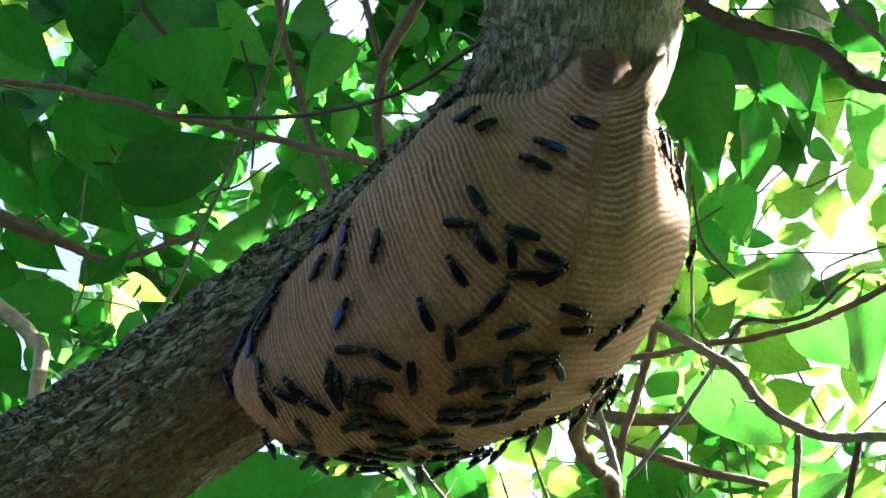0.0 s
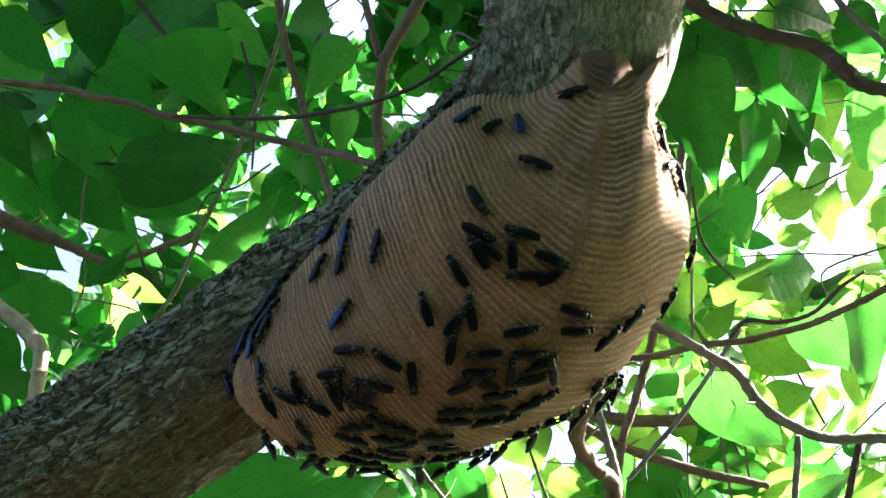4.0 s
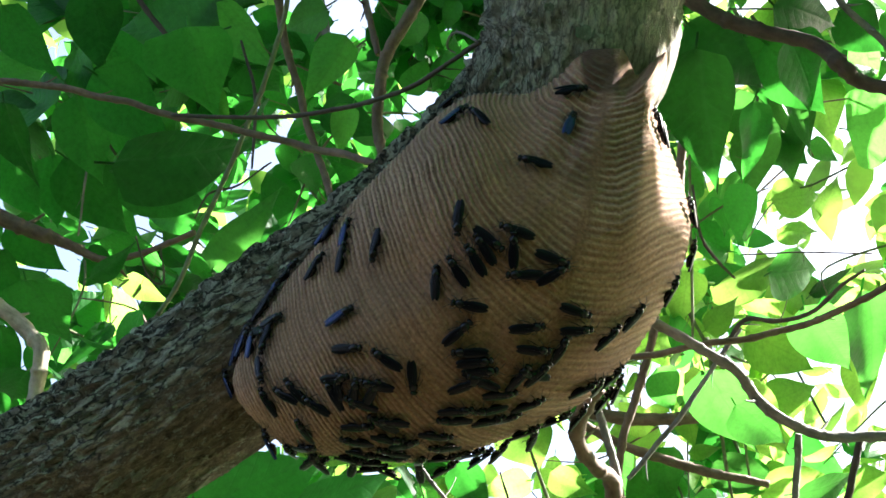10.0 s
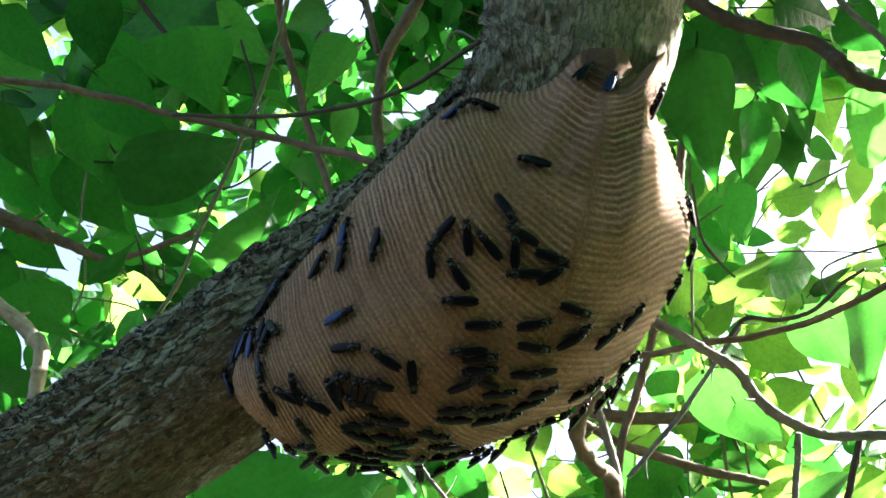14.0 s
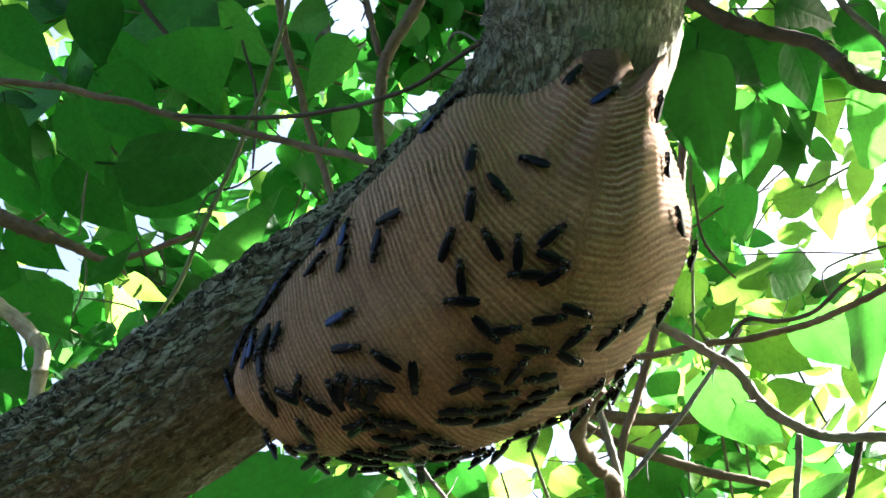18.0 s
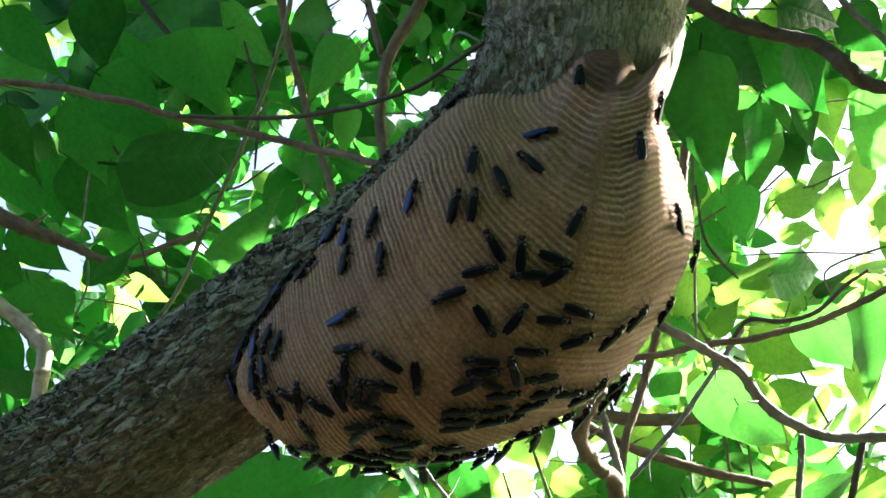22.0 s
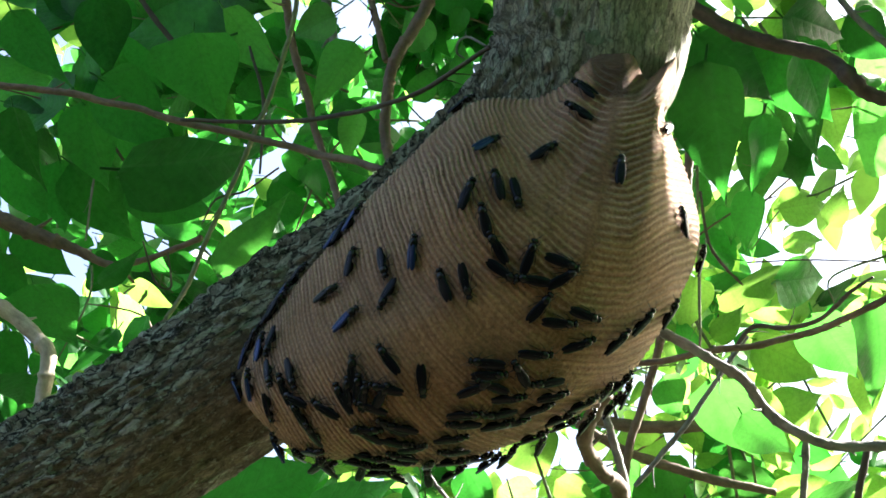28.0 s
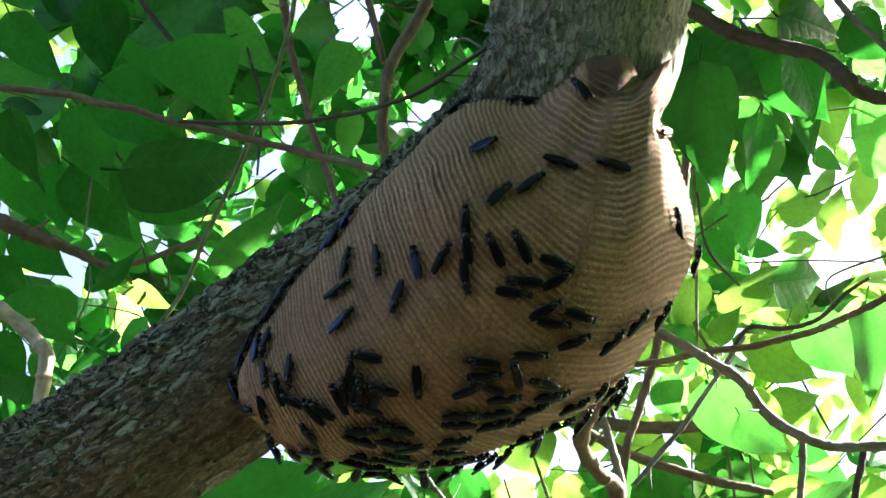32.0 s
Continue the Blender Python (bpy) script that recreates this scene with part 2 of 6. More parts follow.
def shell_material(name, colour, rough, metal=0.0, coat=0.0, gloss=0.3):
    m, t, b = material(name, rough)
    co = coords(t)
    n = noise_of(t, co, 900, 4, 0.6)
    col = mix(t, "MULTIPLY", 0.6, colour, ramp(t, n, (0.3, (0.5,)), (0.7, (1.3,))))
    t.links.new(col, b.inputs["Base Color"])
    b.inputs["Metallic"].default_value = metal
    b.inputs["Specular IOR Level"].default_value = gloss
    b.inputs["Coat Weight"].default_value = coat
    b.inputs["Coat Roughness"].default_value = 0.2
    bump(t, b, n, 0.25, 0.0004)
    return m


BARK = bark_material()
PAPER = paper_material()


def plate_material(name, dark, light):
    m, t, b = material(name, 0.7)
    co = coords(t)
    info = t.nodes.new("ShaderNodeObjectInfo")
    n = noise_of(t, co, 6, 6, 0.75)
    col = ramp(t, info.outputs["Random"], (0.0, dark), (0.6, tuple(0.5 * (x + y) for x, y in zip(dark, light))), (1.0, light))
    col = mix(t, "MULTIPLY", 0.85, col, ramp(t, n, (0.3, (0.3,)), (0.7, (1.45,))))
    t.links.new(col, b.inputs["Base Color"])
    b.inputs["Specular IOR Level"].default_value = 0.4
    bump(t, b, n, 0.8, 0.08)
    return m


BARK_PLATE = plate_material("bark_plate", (0.13, 0.11, 0.075), (0.44, 0.46, 0.37))
LICHEN = plate_material("lichen", (0.22, 0.28, 0.20), (0.34, 0.42, 0.32))
# leaf greens, darkened or brightened to paint shade and sun into them
LEAF_SHADED = leaf_material("leaf_dark", (0.005, 0.030, 0.008), (0.026, 0.145, 0.032), (0.056, 0.37, 0.042), 0.48)
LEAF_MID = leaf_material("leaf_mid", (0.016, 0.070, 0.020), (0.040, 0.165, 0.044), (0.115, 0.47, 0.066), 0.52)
LEAF_SUNLIT = leaf_material("leaf_sunlit", (0.045, 0.14, 0.022), (0.095, 0.22, 0.045), (0.36, 0.70, 0.11), 0.62)
TWIG_BROWN = twig_material("twig_brown", (0.07, 0.045, 0.03), (0.20, 0.14, 0.10))
TWIG_GREY = twig_material("twig_grey", (0.075, 0.072, 0.068), (0.25, 0.24, 0.23))
# the grey twig lightened, to paint sunlight onto one branch
TWIG_LIT = twig_material("twig_lit", (0.20, 0.17, 0.13), (0.52, 0.46, 0.37))
TWIG_DARK = twig_material("twig_dark", (0.025, 0.02, 0.015), (0.08, 0.06, 0.05))
TWIG_GREEN = twig_material("twig_green", (0.06, 0.08, 0.03), (0.18, 0.21, 0.10))
SHELL = shell_material("wasp_shell", (0.002, 0.0022, 0.004), 0.26, 0.0, 0.05, 0.22)
WING = shell_material("wasp_wing", (0.0015, 0.002, 0.006), 0.28, 0.1, 0.04, 0.10)
# the wing's own blue, strengthened to paint the sky it reflects
WING_SKY_BLUE = shell_material("wasp_wing_sky_blue", (0.003, 0.015, 0.075), 0.28, 0.5, 0.12, 0.3)
LEG = shell_material("wasp_leg", (0.008, 0.008, 0.010), 0.4)


# ---- mesh helpers ----
def mesh_of(name, verts, faces, mat, uvs=None, smooth=True):
    me = bpy.data.meshes.new(name)
    me.from_pydata([tuple(v) for v in verts], [], faces)
    if uvs is not None:
        layer = me.uv_layers.new(name="UVMap")
        for loop in me.loops:
            layer.data[loop.index].uv = uvs[loop.vertex_index]
    me.materials.append(mat)
    if smooth:
        me.shade_smooth()
    return me


def part(name, data, parent, label="", m=None):
    ob = new(name, data)
    ob.parent = parent
    if m is not None:
        ob.matrix_basis = m
    return tagged(ob, label)


def spline(points, steps):
    """Catmull-Rom through points of any length; returns steps per span."""
    pts = [np.array(p, float) for p in points]
    pts = [2 * pts[0] - pts[1]] + pts + [2 * pts[-1] - pts[-2]]
    out = []
    for i in range(1, len(pts) - 2):
        p0, p1, p2, p3 = pts[i - 1:i + 3]
        for k in range(steps):
            s = k / steps
            out.append(0.5 * (2 * p1 + (p2 - p0) * s + (2 * p0 - 5 * p1 + 4 * p2 - p3) * s ** 2 + (3 * p1 - p0 - 3 * p2 + p3) * s ** 3))
    out.append(pts[-2])
    return out


def tube(name, points, radii, mat, steps=6, sides=8, rough=0.0, seed=0, relief=None, knots=0.0):
    """A tapered tube along a smooth line, with knots and unevenness; UVs in metres."""
    line = spline([tuple(p) + (r,) for p, r in zip(points, radii)], steps)
    verts, uvs, faces = [], [], []
    up = Vector((0.13, 0.21, 0.97))
    run = 0.0
    n = len(line)
    for i, q in enumerate(line):
        p = Vector(q[:3])
        d = (Vector(line[min(i + 1, n - 1)][:3]) - Vector(line[max(i - 1, 0)][:3])).normalized()
        x = d.cross(up).normalized()
        y = d.cross(x)
        up = -y if y.dot(up) < 0 else y
        y = up
        x = y.cross(d)
        if i:
            run += (p - Vector(line[i - 1][:3])).length
        if knots:
            lean = Vector((run * 22, seed * 3.1, 0))
            p = p + (x * noise.noise(lean) + y * noise.noise(lean + Vector((0, 0, 7)))) * min(0.003, q[3] * 0.7)
        for k in range(sides + 1):
            w = 2 * math.pi * k / sides
            way = x * math.cos(w) + y * math.sin(w)
            r = q[3]
            if knots:
                node_at = (run / (0.035 + 0.012 * math.sin(seed)) + 0.3 * math.sin(run * 30 + seed)) % 1.0
                r *= 1 + knots * math.exp(-((node_at - 0.5) / 0.09) ** 2) * (0.6 + 0.4 * math.sin(w + seed + run * 60))
            if relief:
                r += relief(run, w, p + way * r)
            elif rough:
                r *= 1 + rough * noise.noise((p + way * r) * (0.6 / max(r, 0.002)) + Vector((seed, 0, 0)))
            verts.append(p + way * r)
            uvs.append((w * q[3], run))
    for i in range(n - 1):
        for k in range(sides):
            j = i * (sides + 1) + k
            faces.append((j, j + 1, j + sides + 2, j + sides + 1))
    a = len(verts)
    verts += [Vector(line[0][:3]), Vector(line[-1][:3])]
    uvs += [(0, 0), (0, run)]
    e = (n - 1) * (sides + 1)
    for k in range(sides):
        faces.append((k + 1, k, a))
        faces.append((e + k, e + k + 1, a + 1))
    return mesh_of(name, verts, faces, mat, uvs)


def leaf_mesh(name, mat, width=0.42, base=0.45, fold=0.12, droop=0.18, wave=0.02, seed=0, rows=14):
    """A leaf of unit length from its stalk's foot at the origin along y, with a folded midrib, a drooping tip and a wavy rim."""
    rnd = random.Random(seed)
    verts, faces = [], []
    ph = rnd.uniform(0, 6)
    for i in range(rows + 1):
        s = i / rows
        wide = width * math.sin(math.pi * s ** base) ** (0.62 if s ** base < 0.5 else 1.12) * (1 - 0.12 * s)
        wide = max(wide, 0.004)
        y = 0.12 + 0.88 * s
        z = -droop * s ** 2 + 0.03 * math.sin(3 * s + ph)
        bend = 0.05 * math.sin(2.2 * s + ph)
        for k in range(-3, 4):
            u = k / 3
            rim = abs(u) ** 2
            verts.append((bend + u * wide * 0.5, y - 0.03 * rim, z + fold * abs(u) * wide + wave * rim * math.sin(9 * s + ph + 2 * (k > 0))))
    for i in range(rows):
        for k in range(6):
            j = i * 7 + k
            faces.append((j, j + 1, j + 8, j + 7))
    b = len(verts)
    for y, z in ((0.0, 0.03), (0.14, 0.0)):
        for w in (0, 2.1, 4.2):
            verts.append((0.05 * math.sin(ph) * y / 0.14 + 0.010 * math.cos(w), y, z + 0.010 * math.sin(w)))
    for k in range(3):
        faces.append((b + k, b + (k + 1) % 3, b + 3 + (k + 1) % 3, b + 3 + k))
    return mesh_of(name, verts, faces, mat)


def leaf_pose(a, b, c, length, heading, tilt, roll):
    """A leaf whose middle lies at a, b, c; heading in the slope's plane, tilt of its tip away along c, roll about its rib."""
    h, ti = radians(heading), radians(tilt)
    y = (AX_A * math.cos(h) + AX_B * math.sin(h)) * math.cos(ti) + AX_C * math.sin(ti)
    z = AX_C.cross(y).normalized().cross(y).normalized()
    if z.dot(AX_C) > 0:
        z = -z
    x = y.cross(z)
    m = Matrix((x, y, z)).transposed().to_4x4() @ Matrix.Rotation(radians(roll), 4, "Y")
    foot = site(a, b, c) - (m.to_3x3() @ Vector((0, 1, 0))) * length * 0.55
    return Matrix.Translation(foot) @ m @ Matrix.Scale(length, 4)


LEAVES = {}
for key, mat in (("dark", LEAF_SHADED), ("mid", LEAF_MID), ("sun", LEAF_SUNLIT)):
    LEAVES[key] = [
        leaf_mesh("leaf_" + key, mat, 0.48, 0.55, 0.10, 0.15, 0.02, 1),
        leaf_mesh("leaf_" + key, mat, 0.62, 0.62, 0.08, 0.10, 0.02, 2),
        leaf_mesh("leaf_" + key, mat, 0.40, 0.60, 0.16, 0.25, 0.03, 3),
        leaf_mesh("leaf_" + key, mat, 0.92, 0.50, 0.10, 0.12, 0.03, 4),
        leaf_mesh("leaf_" + key, mat, 0.30, 0.65, 0.14, 0.20, 0.02, 5),
    ]

# ---- ground ----
def ground_material():
    m, t, b = material("leaf_litter", 0.95)
    co = coords(t)
    n = noise_of(t, co, 9, 6, 0.7)
    p = noise_of(t, co, 0.6, 4, 0.6)
    col = ramp(t, n, (0.3, (0.02, 0.014, 0.009)), (0.55, (0.055, 0.038, 0.022)), (0.75, (0.11, 0.08, 0.045)))
    col = mix(t, "MIX", ramp(t, p, (0.45, (0.0,)), (0.65, (0.7,))), col, (0.025, 0.06, 0.015))
    t.links.new(col, b.inputs["Base Color"])
    bump(t, b, n, 0.8, 0.03)
    return m


def build_ground():
    verts, faces = [], []
    rings = [0.0, 0.6, 1.2, 2, 3, 4.5, 7, 11, 18, 30, 60, 150, 500, 2000]
    for r in rings:
        for k in range(32):
            w = 2 * math.pi * k / 32
            p = Vector((r * math.cos(w), 1 + r * math.sin(w), 0))
            verts.append((p.x, p.y, (0.05 * noise.noise(p * 0.7) if r else 0) - 0.03))
    for i in range(len(rings) - 1):
        for k in range(32):
            j, q = i * 32 + k, i * 32 + (k + 1) % 32
            faces.append((j, q, q + 32, j + 32))
    ob = new("ground", mesh_of("ground", verts, faces, ground_material()))
    tagged(ob, "brown leaf litter and green undergrowth on the forest floor", "ground", kind="structure")


build_ground()


# ---- tree trunk with the nest ----
UPPER = Vector((-0.87, -0.5))


def trunk_relief(run, w, p):
    """Bark in long ragged plates with deep furrows on the weathered upper side, smoother below, over slow swellings."""
    q = Vector((math.cos(w) * 9.5, math.sin(w) * 9.5, run * 40))
    q += Vector((noise.noise(q * 0.8), noise.noise(q * 0.8 + Vector((9, 0, 0))), noise.noise(q * 0.6 + Vector((0, 9, 0))) * 1.5)) * 1.1
    far, cell = noise.voronoi(q)
    edge = min(1.0, (far[1] - far[0]) * 2.6)
    lift = noise.cell(cell[0] * 3.7)
    fine = noise.fractal(q * 1.6, 0.8, 2.1, 3)
    weathered = min(1.0, max(0.0, 0.42 + 1.1 * UPPER.dot((math.cos(w), math.sin(w))) + 0.5 * noise.noise(p * 16)))
    furrow = max(0.0, 1 - abs(noise.noise(Vector((w * 6.5 + 0.6 * noise.noise(p * 40), run * 19, 3))) * 5.5))
    return (0.0010 + 0.0034 * weathered) * edge * (0.35 + 0.9 * lift) + 0.0018 * fine - 0.0034 * furrow * (0.2 + weathered) + 0.004 * noise.noise(p * 9) - 0.003


TRUNK_LINE = [
    (-1.45, 1.05, -0.15), (-1.40, 1.03, 0.6), (-1.15, 1.0, 1.25), tuple(site(-0.60, -0.36, 0.97)),
    tuple(site(*(-0.306, -0.185, 0.950))), tuple(site(*(-0.215, -0.127, 0.930))), tuple(site(*(-0.113, -0.057, 0.920))), tuple(site(*(-0.019, 0.007, 0.920))),
    tuple(site(*(0.052, 0.074, 0.930))), tuple(site(*(0.098, 0.139, 0.922))), tuple(site(*(0.106, 0.189, 0.916))), tuple(site(*(0.115, 0.243, 0.912))),
    tuple(site(0.14, 0.45, 1.0)), tuple(site(0.16, 0.85, 1.1)), tuple(site(0.24, 1.5, 1.2)), tuple(site(0.3, 2.4, 1.5)),
]
TRUNK_RADII = [0.11, 0.095, 0.085, 0.075, 0.068, 0.066, 0.065, 0.065, 0.069, 0.0755, 0.0758, 0.0735, 0.07, 0.06, 0.045, 0.02]


def build_trunk():
    tree = new("tree")
    tree.location = TRUNK_LINE[0]
    tagged(tree, "leaning tree with rough grey-brown bark and lichen", "tree")
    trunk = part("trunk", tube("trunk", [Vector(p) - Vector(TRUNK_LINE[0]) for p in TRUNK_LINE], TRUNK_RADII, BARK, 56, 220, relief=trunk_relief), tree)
    return tree, trunk


_, TRUNK = build_trunk()


def flake_mesh(seed):
    """A loose plate of bark: a ragged, slightly curled tile, about a unit long."""
    rnd = random.Random(seed)
    n = 13
    rim = []
    for k in range(n):
        w = 2 * math.pi * (k + rnd.uniform(-0.3, 0.3)) / n
        r = rnd.uniform(0.6, 1.15)
        rim.append((0.5 * r * abs(math.cos(w)) ** 0.7 * math.copysign(1, math.cos(w)), 0.19 * r * math.sin(w)))
    verts = [(x, y, -0.06) for x, y in rim] + [(x * 0.93, y * 0.9, 0.05 + 0.10 * abs(y) + rnd.uniform(-0.012, 0.02)) for x, y in rim]
    verts += [(x * 0.45, y * 0.45, 0.055 + rnd.uniform(-0.02, 0.02)) for x, y in rim] + [(0, 0, 0.05)]
    faces = []
    for k in range(n):
        q = (k + 1) % n
        faces += [(k, q, n + q, n + k), (n + k, n + q, 2 * n + q, 2 * n + k), (2 * n + k, 2 * n + q, 3 * n)]
    return mesh_of("bark_plate", verts, faces, BARK_PLATE, smooth=False)


def build_flakes():
    """Loose bark plates over the trunk's side that is seen, lying along the trunk."""
    rnd = random.Random(7)
    me = TRUNK.data
    foot = Vector(TRUNK_LINE[0])
    tree = BVHTree.FromPolygons([v.co + foot for v in me.vertices], [tuple(f.vertices) for f in me.polygons])
    line = [Vector(p) for p in spline(TRUNK_LINE[3:13], 30)]
    meshes = [flake_mesh(s) for s in range(8)]
    made = 0
    while made < 300:
        i = int(rnd.random() ** 1.2 * (len(line) - 2))
        p = line[i].lerp(line[i + 1], rnd.random())
        d = (line[i + 1] - line[i]).normalized()
        w = rnd.choice((rnd.uniform(-1.6, -0.3), rnd.uniform(-1.6, -0.3), rnd.uniform(-1.6, 1.4)))
        side = d.cross(AX_C).normalized()
        way = (side * math.sin(w) - AX_C * math.cos(w)).normalized()
        spot, n, _, _ = tree.ray_cast(p + way * 0.3, -way)
        if spot is None:
            continue
        low = i < 130
        size = rnd.uniform(0.012, 0.028) if low else rnd.uniform(0.008, 0.016)
        n = (n * 0.4 + way * 0.6).normalized()
        x = (d - n * d.dot(n)).normalized()
        m = Matrix((x, n.cross(x), n)).transposed().to_4x4() @ Matrix.Rotation(rnd.gauss(0, 0.13), 4, "Z") @ Matrix.Rotation(rnd.gauss(0.05, 0.08), 4, "Y")
        part("bark_plate", meshes[made % 8], TRUNK, m=Matrix.Translation(spot - foot - n * 0.0012) @ m @ Matrix.Diagonal((size, size * rnd.uniform(0.6, 1.0), size * 0.8, 1)))
        made += 1


build_flakes()
for ra, rb, rw in ((0.100, 0.152, 0.014), (-0.28, -0.155, 0.010), (0.075, 0.170, 0.008)):
    eye = STAND
    aim = (site(ra, rb, 0.86) - STAND).normalized()
    skin = BVHTree.FromPolygons([v.co + Vector(TRUNK_LINE[0]) for v in TRUNK.data.vertices], [tuple(f.vertices) for f in TRUNK.data.polygons])
    spot, n, _, _ = skin.ray_cast(eye, aim)
    if spot is not None:
        n = (n - aim).normalized()
        m = n.to_track_quat("Z", "Y").to_matrix().to_4x4()
        part("lichen_patch", flake_mesh(20).copy(), TRUNK, "grey-green lichen patch", Matrix.Translation(spot - Vector(TRUNK_LINE[0])) @ m @ Matrix.Diagonal((rw * 1.2, rw * 2.2, rw * 0.35, 1))).data.materials[0] = LICHEN

NEST_RIM = [
    (0.1188, 0.1417), (0.1279, 0.1385), (0.1357, 0.1219), (0.1444, 0.1279), (0.1571, 0.1377), (0.1547, 0.1188), (0.1484, 0.0990), (0.1543, 0.0833), (0.1602, 0.0675), (0.1690, 0.0420), (0.1712, 0.0150), (0.1622, -0.0193), (0.1405, -0.0588), (0.1109, -0.0943), (0.0695, -0.1200),
    (0.0260, -0.1377), (-0.0174, -0.1480), (-0.0647, -0.1448), (-0.1042, -0.1417), (-0.1271, -0.1259), (-0.1468, -0.1022), (-0.1444, -0.0785), (-0.1271, -0.0470), (-0.1042, -0.0154), (-0.0718, 0.0221),
    (-0.0371, 0.0596), (-0.0075, 0.0892), (0.0201, 0.1069), (0.0556, 0.1077), (0.0793, 0.1188), (0.0987, 0.1385),
]
NEST_HEART = (0.0260, -0.0233)
NEST_BACK, NEST_DEEP = 0.855, 0.125
NECK = (0.1188, 0.1503)


def build_nest():
    """The nest: a dome of ribbed paper over the trunk's underside, its ribs in arcs about the neck."""
    n_round, n_rise = 960, 320
    rim = spline(NEST_RIM + [NEST_RIM[0]], 40)[:-1]
    # even steps round the rim
    pts = np.array(rim + [rim[0]])
    lengths = np.concatenate([[0], np.cumsum(np.hypot(*np.diff(pts, axis=0).T))])
    s = np.linspace(0, lengths[-1], n_round, endpoint=False)
    ring = np.stack([np.interp(s, lengths, pts[:, 0]), np.interp(s, lengths, pts[:, 1])], 1)
    heart = np.array(NEST_HEART)
    phi = np.radians(np.linspace(-42, 89.6, n_rise))
    out = ring - heart
    turn = np.arctan2(out[:, 1], out[:, 0])
    boxy = np.exp(-((turn - 0.75) / 0.55) ** 2)
    cosine = np.cos(phi)[:, None]
    gentle = np.exp(-((np.abs(turn) - np.pi) / 0.75) ** 2)
    wide = np.where(phi[:, None] > 0, cosine ** (0.72 + 0.45 * gentle)[None], cosine ** 0.6)
    deep = np.where(phi[:, None] > 0, np.abs(np.sin(phi))[:, None] ** (1.05 + 0.55 * gentle)[None] * NEST_DEEP, np.sin(phi)[:, None] * 0.09)
    neck = np.array(NECK)
    verts = np.zeros((n_rise, n_round, 3))
    ab = heart + out[None] * wide[..., None]
    # the paper draws in towards the neck
    dn = np.hypot(ab[..., 0] - neck[0], ab[..., 1] - neck[1])
    flat = np.clip((dn - 0.012) / 0.16, 0, 1)
    flat = 0.45 + 0.55 * flat * flat * (3 - 2 * flat)
    c = NEST_BACK - np.where(phi[:, None] > 0, deep, 0) * flat - np.where(phi[:, None] <= 0, deep, 0)
    # the sunny flank falls away sharply behind the neck's edge
    knee = np.interp(turn, (0.1, 0.34, 0.51, 0.67, 0.79, 0.9, 1.0), (0.58, 0.59, 0.655, 0.765, 0.84, 0.79, 0.80))[None]
    fall = np.clip((1 - wide) / (1 - knee), 0, 1)
    fall = -np.log(np.exp(-10 * fall) + math.exp(-8)) / 7.87
    boxed = NEST_BACK - NEST_DEEP * flat * fall * (0.80 + 0.2 * np.sin(np.maximum(phi, 0))[:, None])
    sharp = (np.clip((boxy - 0.25) / 0.45, 0, 1) * np.clip((1.02 - turn) / 0.09, 0, 1))[None] * (phi > 0)[:, None]
    c = c * (1 - sharp) + boxed * sharp
    verts[..., :2], verts[..., 2] = ab, c
    low = np.array([[noise.noise(Vector(v) * 14) + 0.6 * noise.noise(Vector(v) * 33) for v in row] for row in verts[::6, ::6]])
    iy, ix = np.minimum(np.arange(n_rise) / 6, low.shape[0] - 1.001), np.arange(n_round) / 6
    y0, x0 = iy.astype(int), ix.astype(int)
    fy, fx = (iy - y0)[:, None], (ix - x0)[None]
    x1 = (x0 + 1) % low.shape[1]
    lump = (low[y0][:, x0] * (1 - fy) + low[y0 + 1][:, x0] * fy) * (1 - fx) + (low[y0][:, x1] * (1 - fy) + low[y0 + 1][:, x1] * fy) * fx
    # two sheets of ribs meet along the keel: steep arms winding round the neck on the shaded side, level arcs on the flank
    ka, kb = ab[..., 0] - 0.108, ab[..., 1] - 0.132
    seam = ka - 0.275 * (kb + 0.032)
    reach = np.hypot(ka, kb) + 0.0046 * lump
    theta = np.arctan2(-ka, -kb)
    left = reach * np.exp(0.34 * np.clip(theta, -1.2, 2.2))
    left = left * (1 + 1.0 * left) / 0.0072
    right = (np.sqrt(0.7 * ka ** 2 + kb ** 2) + 0.003 * lump + 0.25 * (NEST_BACK - c) * np.clip(ka / 0.06, 0, 1)) / 0.0045
    fan = (seam > 0) * 1.0
    phase = np.where(seam > 0, right, left)
    wave = (0.5 + 0.5 * np.cos(2 * np.pi * phase)) ** 1.3
    belly = np.exp(-(((ab[..., 0] - 0.030) / 0.085) ** 2 + ((ab[..., 1] + 0.058) / 0.058) ** 2))
    calm = np.exp(-((ab[..., 0] - 0.055) / 0.042) ** 2 - ((ab[..., 1] - 0.030) / 0.052) ** 2)
    strength = np.clip(1.0 - 0.86 * np.maximum(belly, calm), 0.1, 1) * np.clip((dn - 0.02) / 0.03, 0.15, 1) * (0.75 + 0.5 * np.clip(lump, -0.5, 0.5))
    strength *= (0.72 + 0.38 * np.clip((ab[..., 1] + 0.05) / 0.1, 0, 1)) ** (1 - fan)
    strength *= (1 - 0.25 * fan) * np.clip((np.abs(seam) - 0.0012) / 0.006, 0, 1)
    # a soft keel runs down from the neck between the two sides
    keel = np.exp(-(seam / 0.010) ** 2) * np.clip((-kb - 0.015) / 0.03, 0, 1) * np.clip((0.16 + kb) / 0.06, 0, 1)
    # normals by differences
    dv = np.roll(verts, -1, 1) - np.roll(verts, 1, 1)
    du = np.gradient(verts, axis=0)
    nor = np.cross(dv, du)
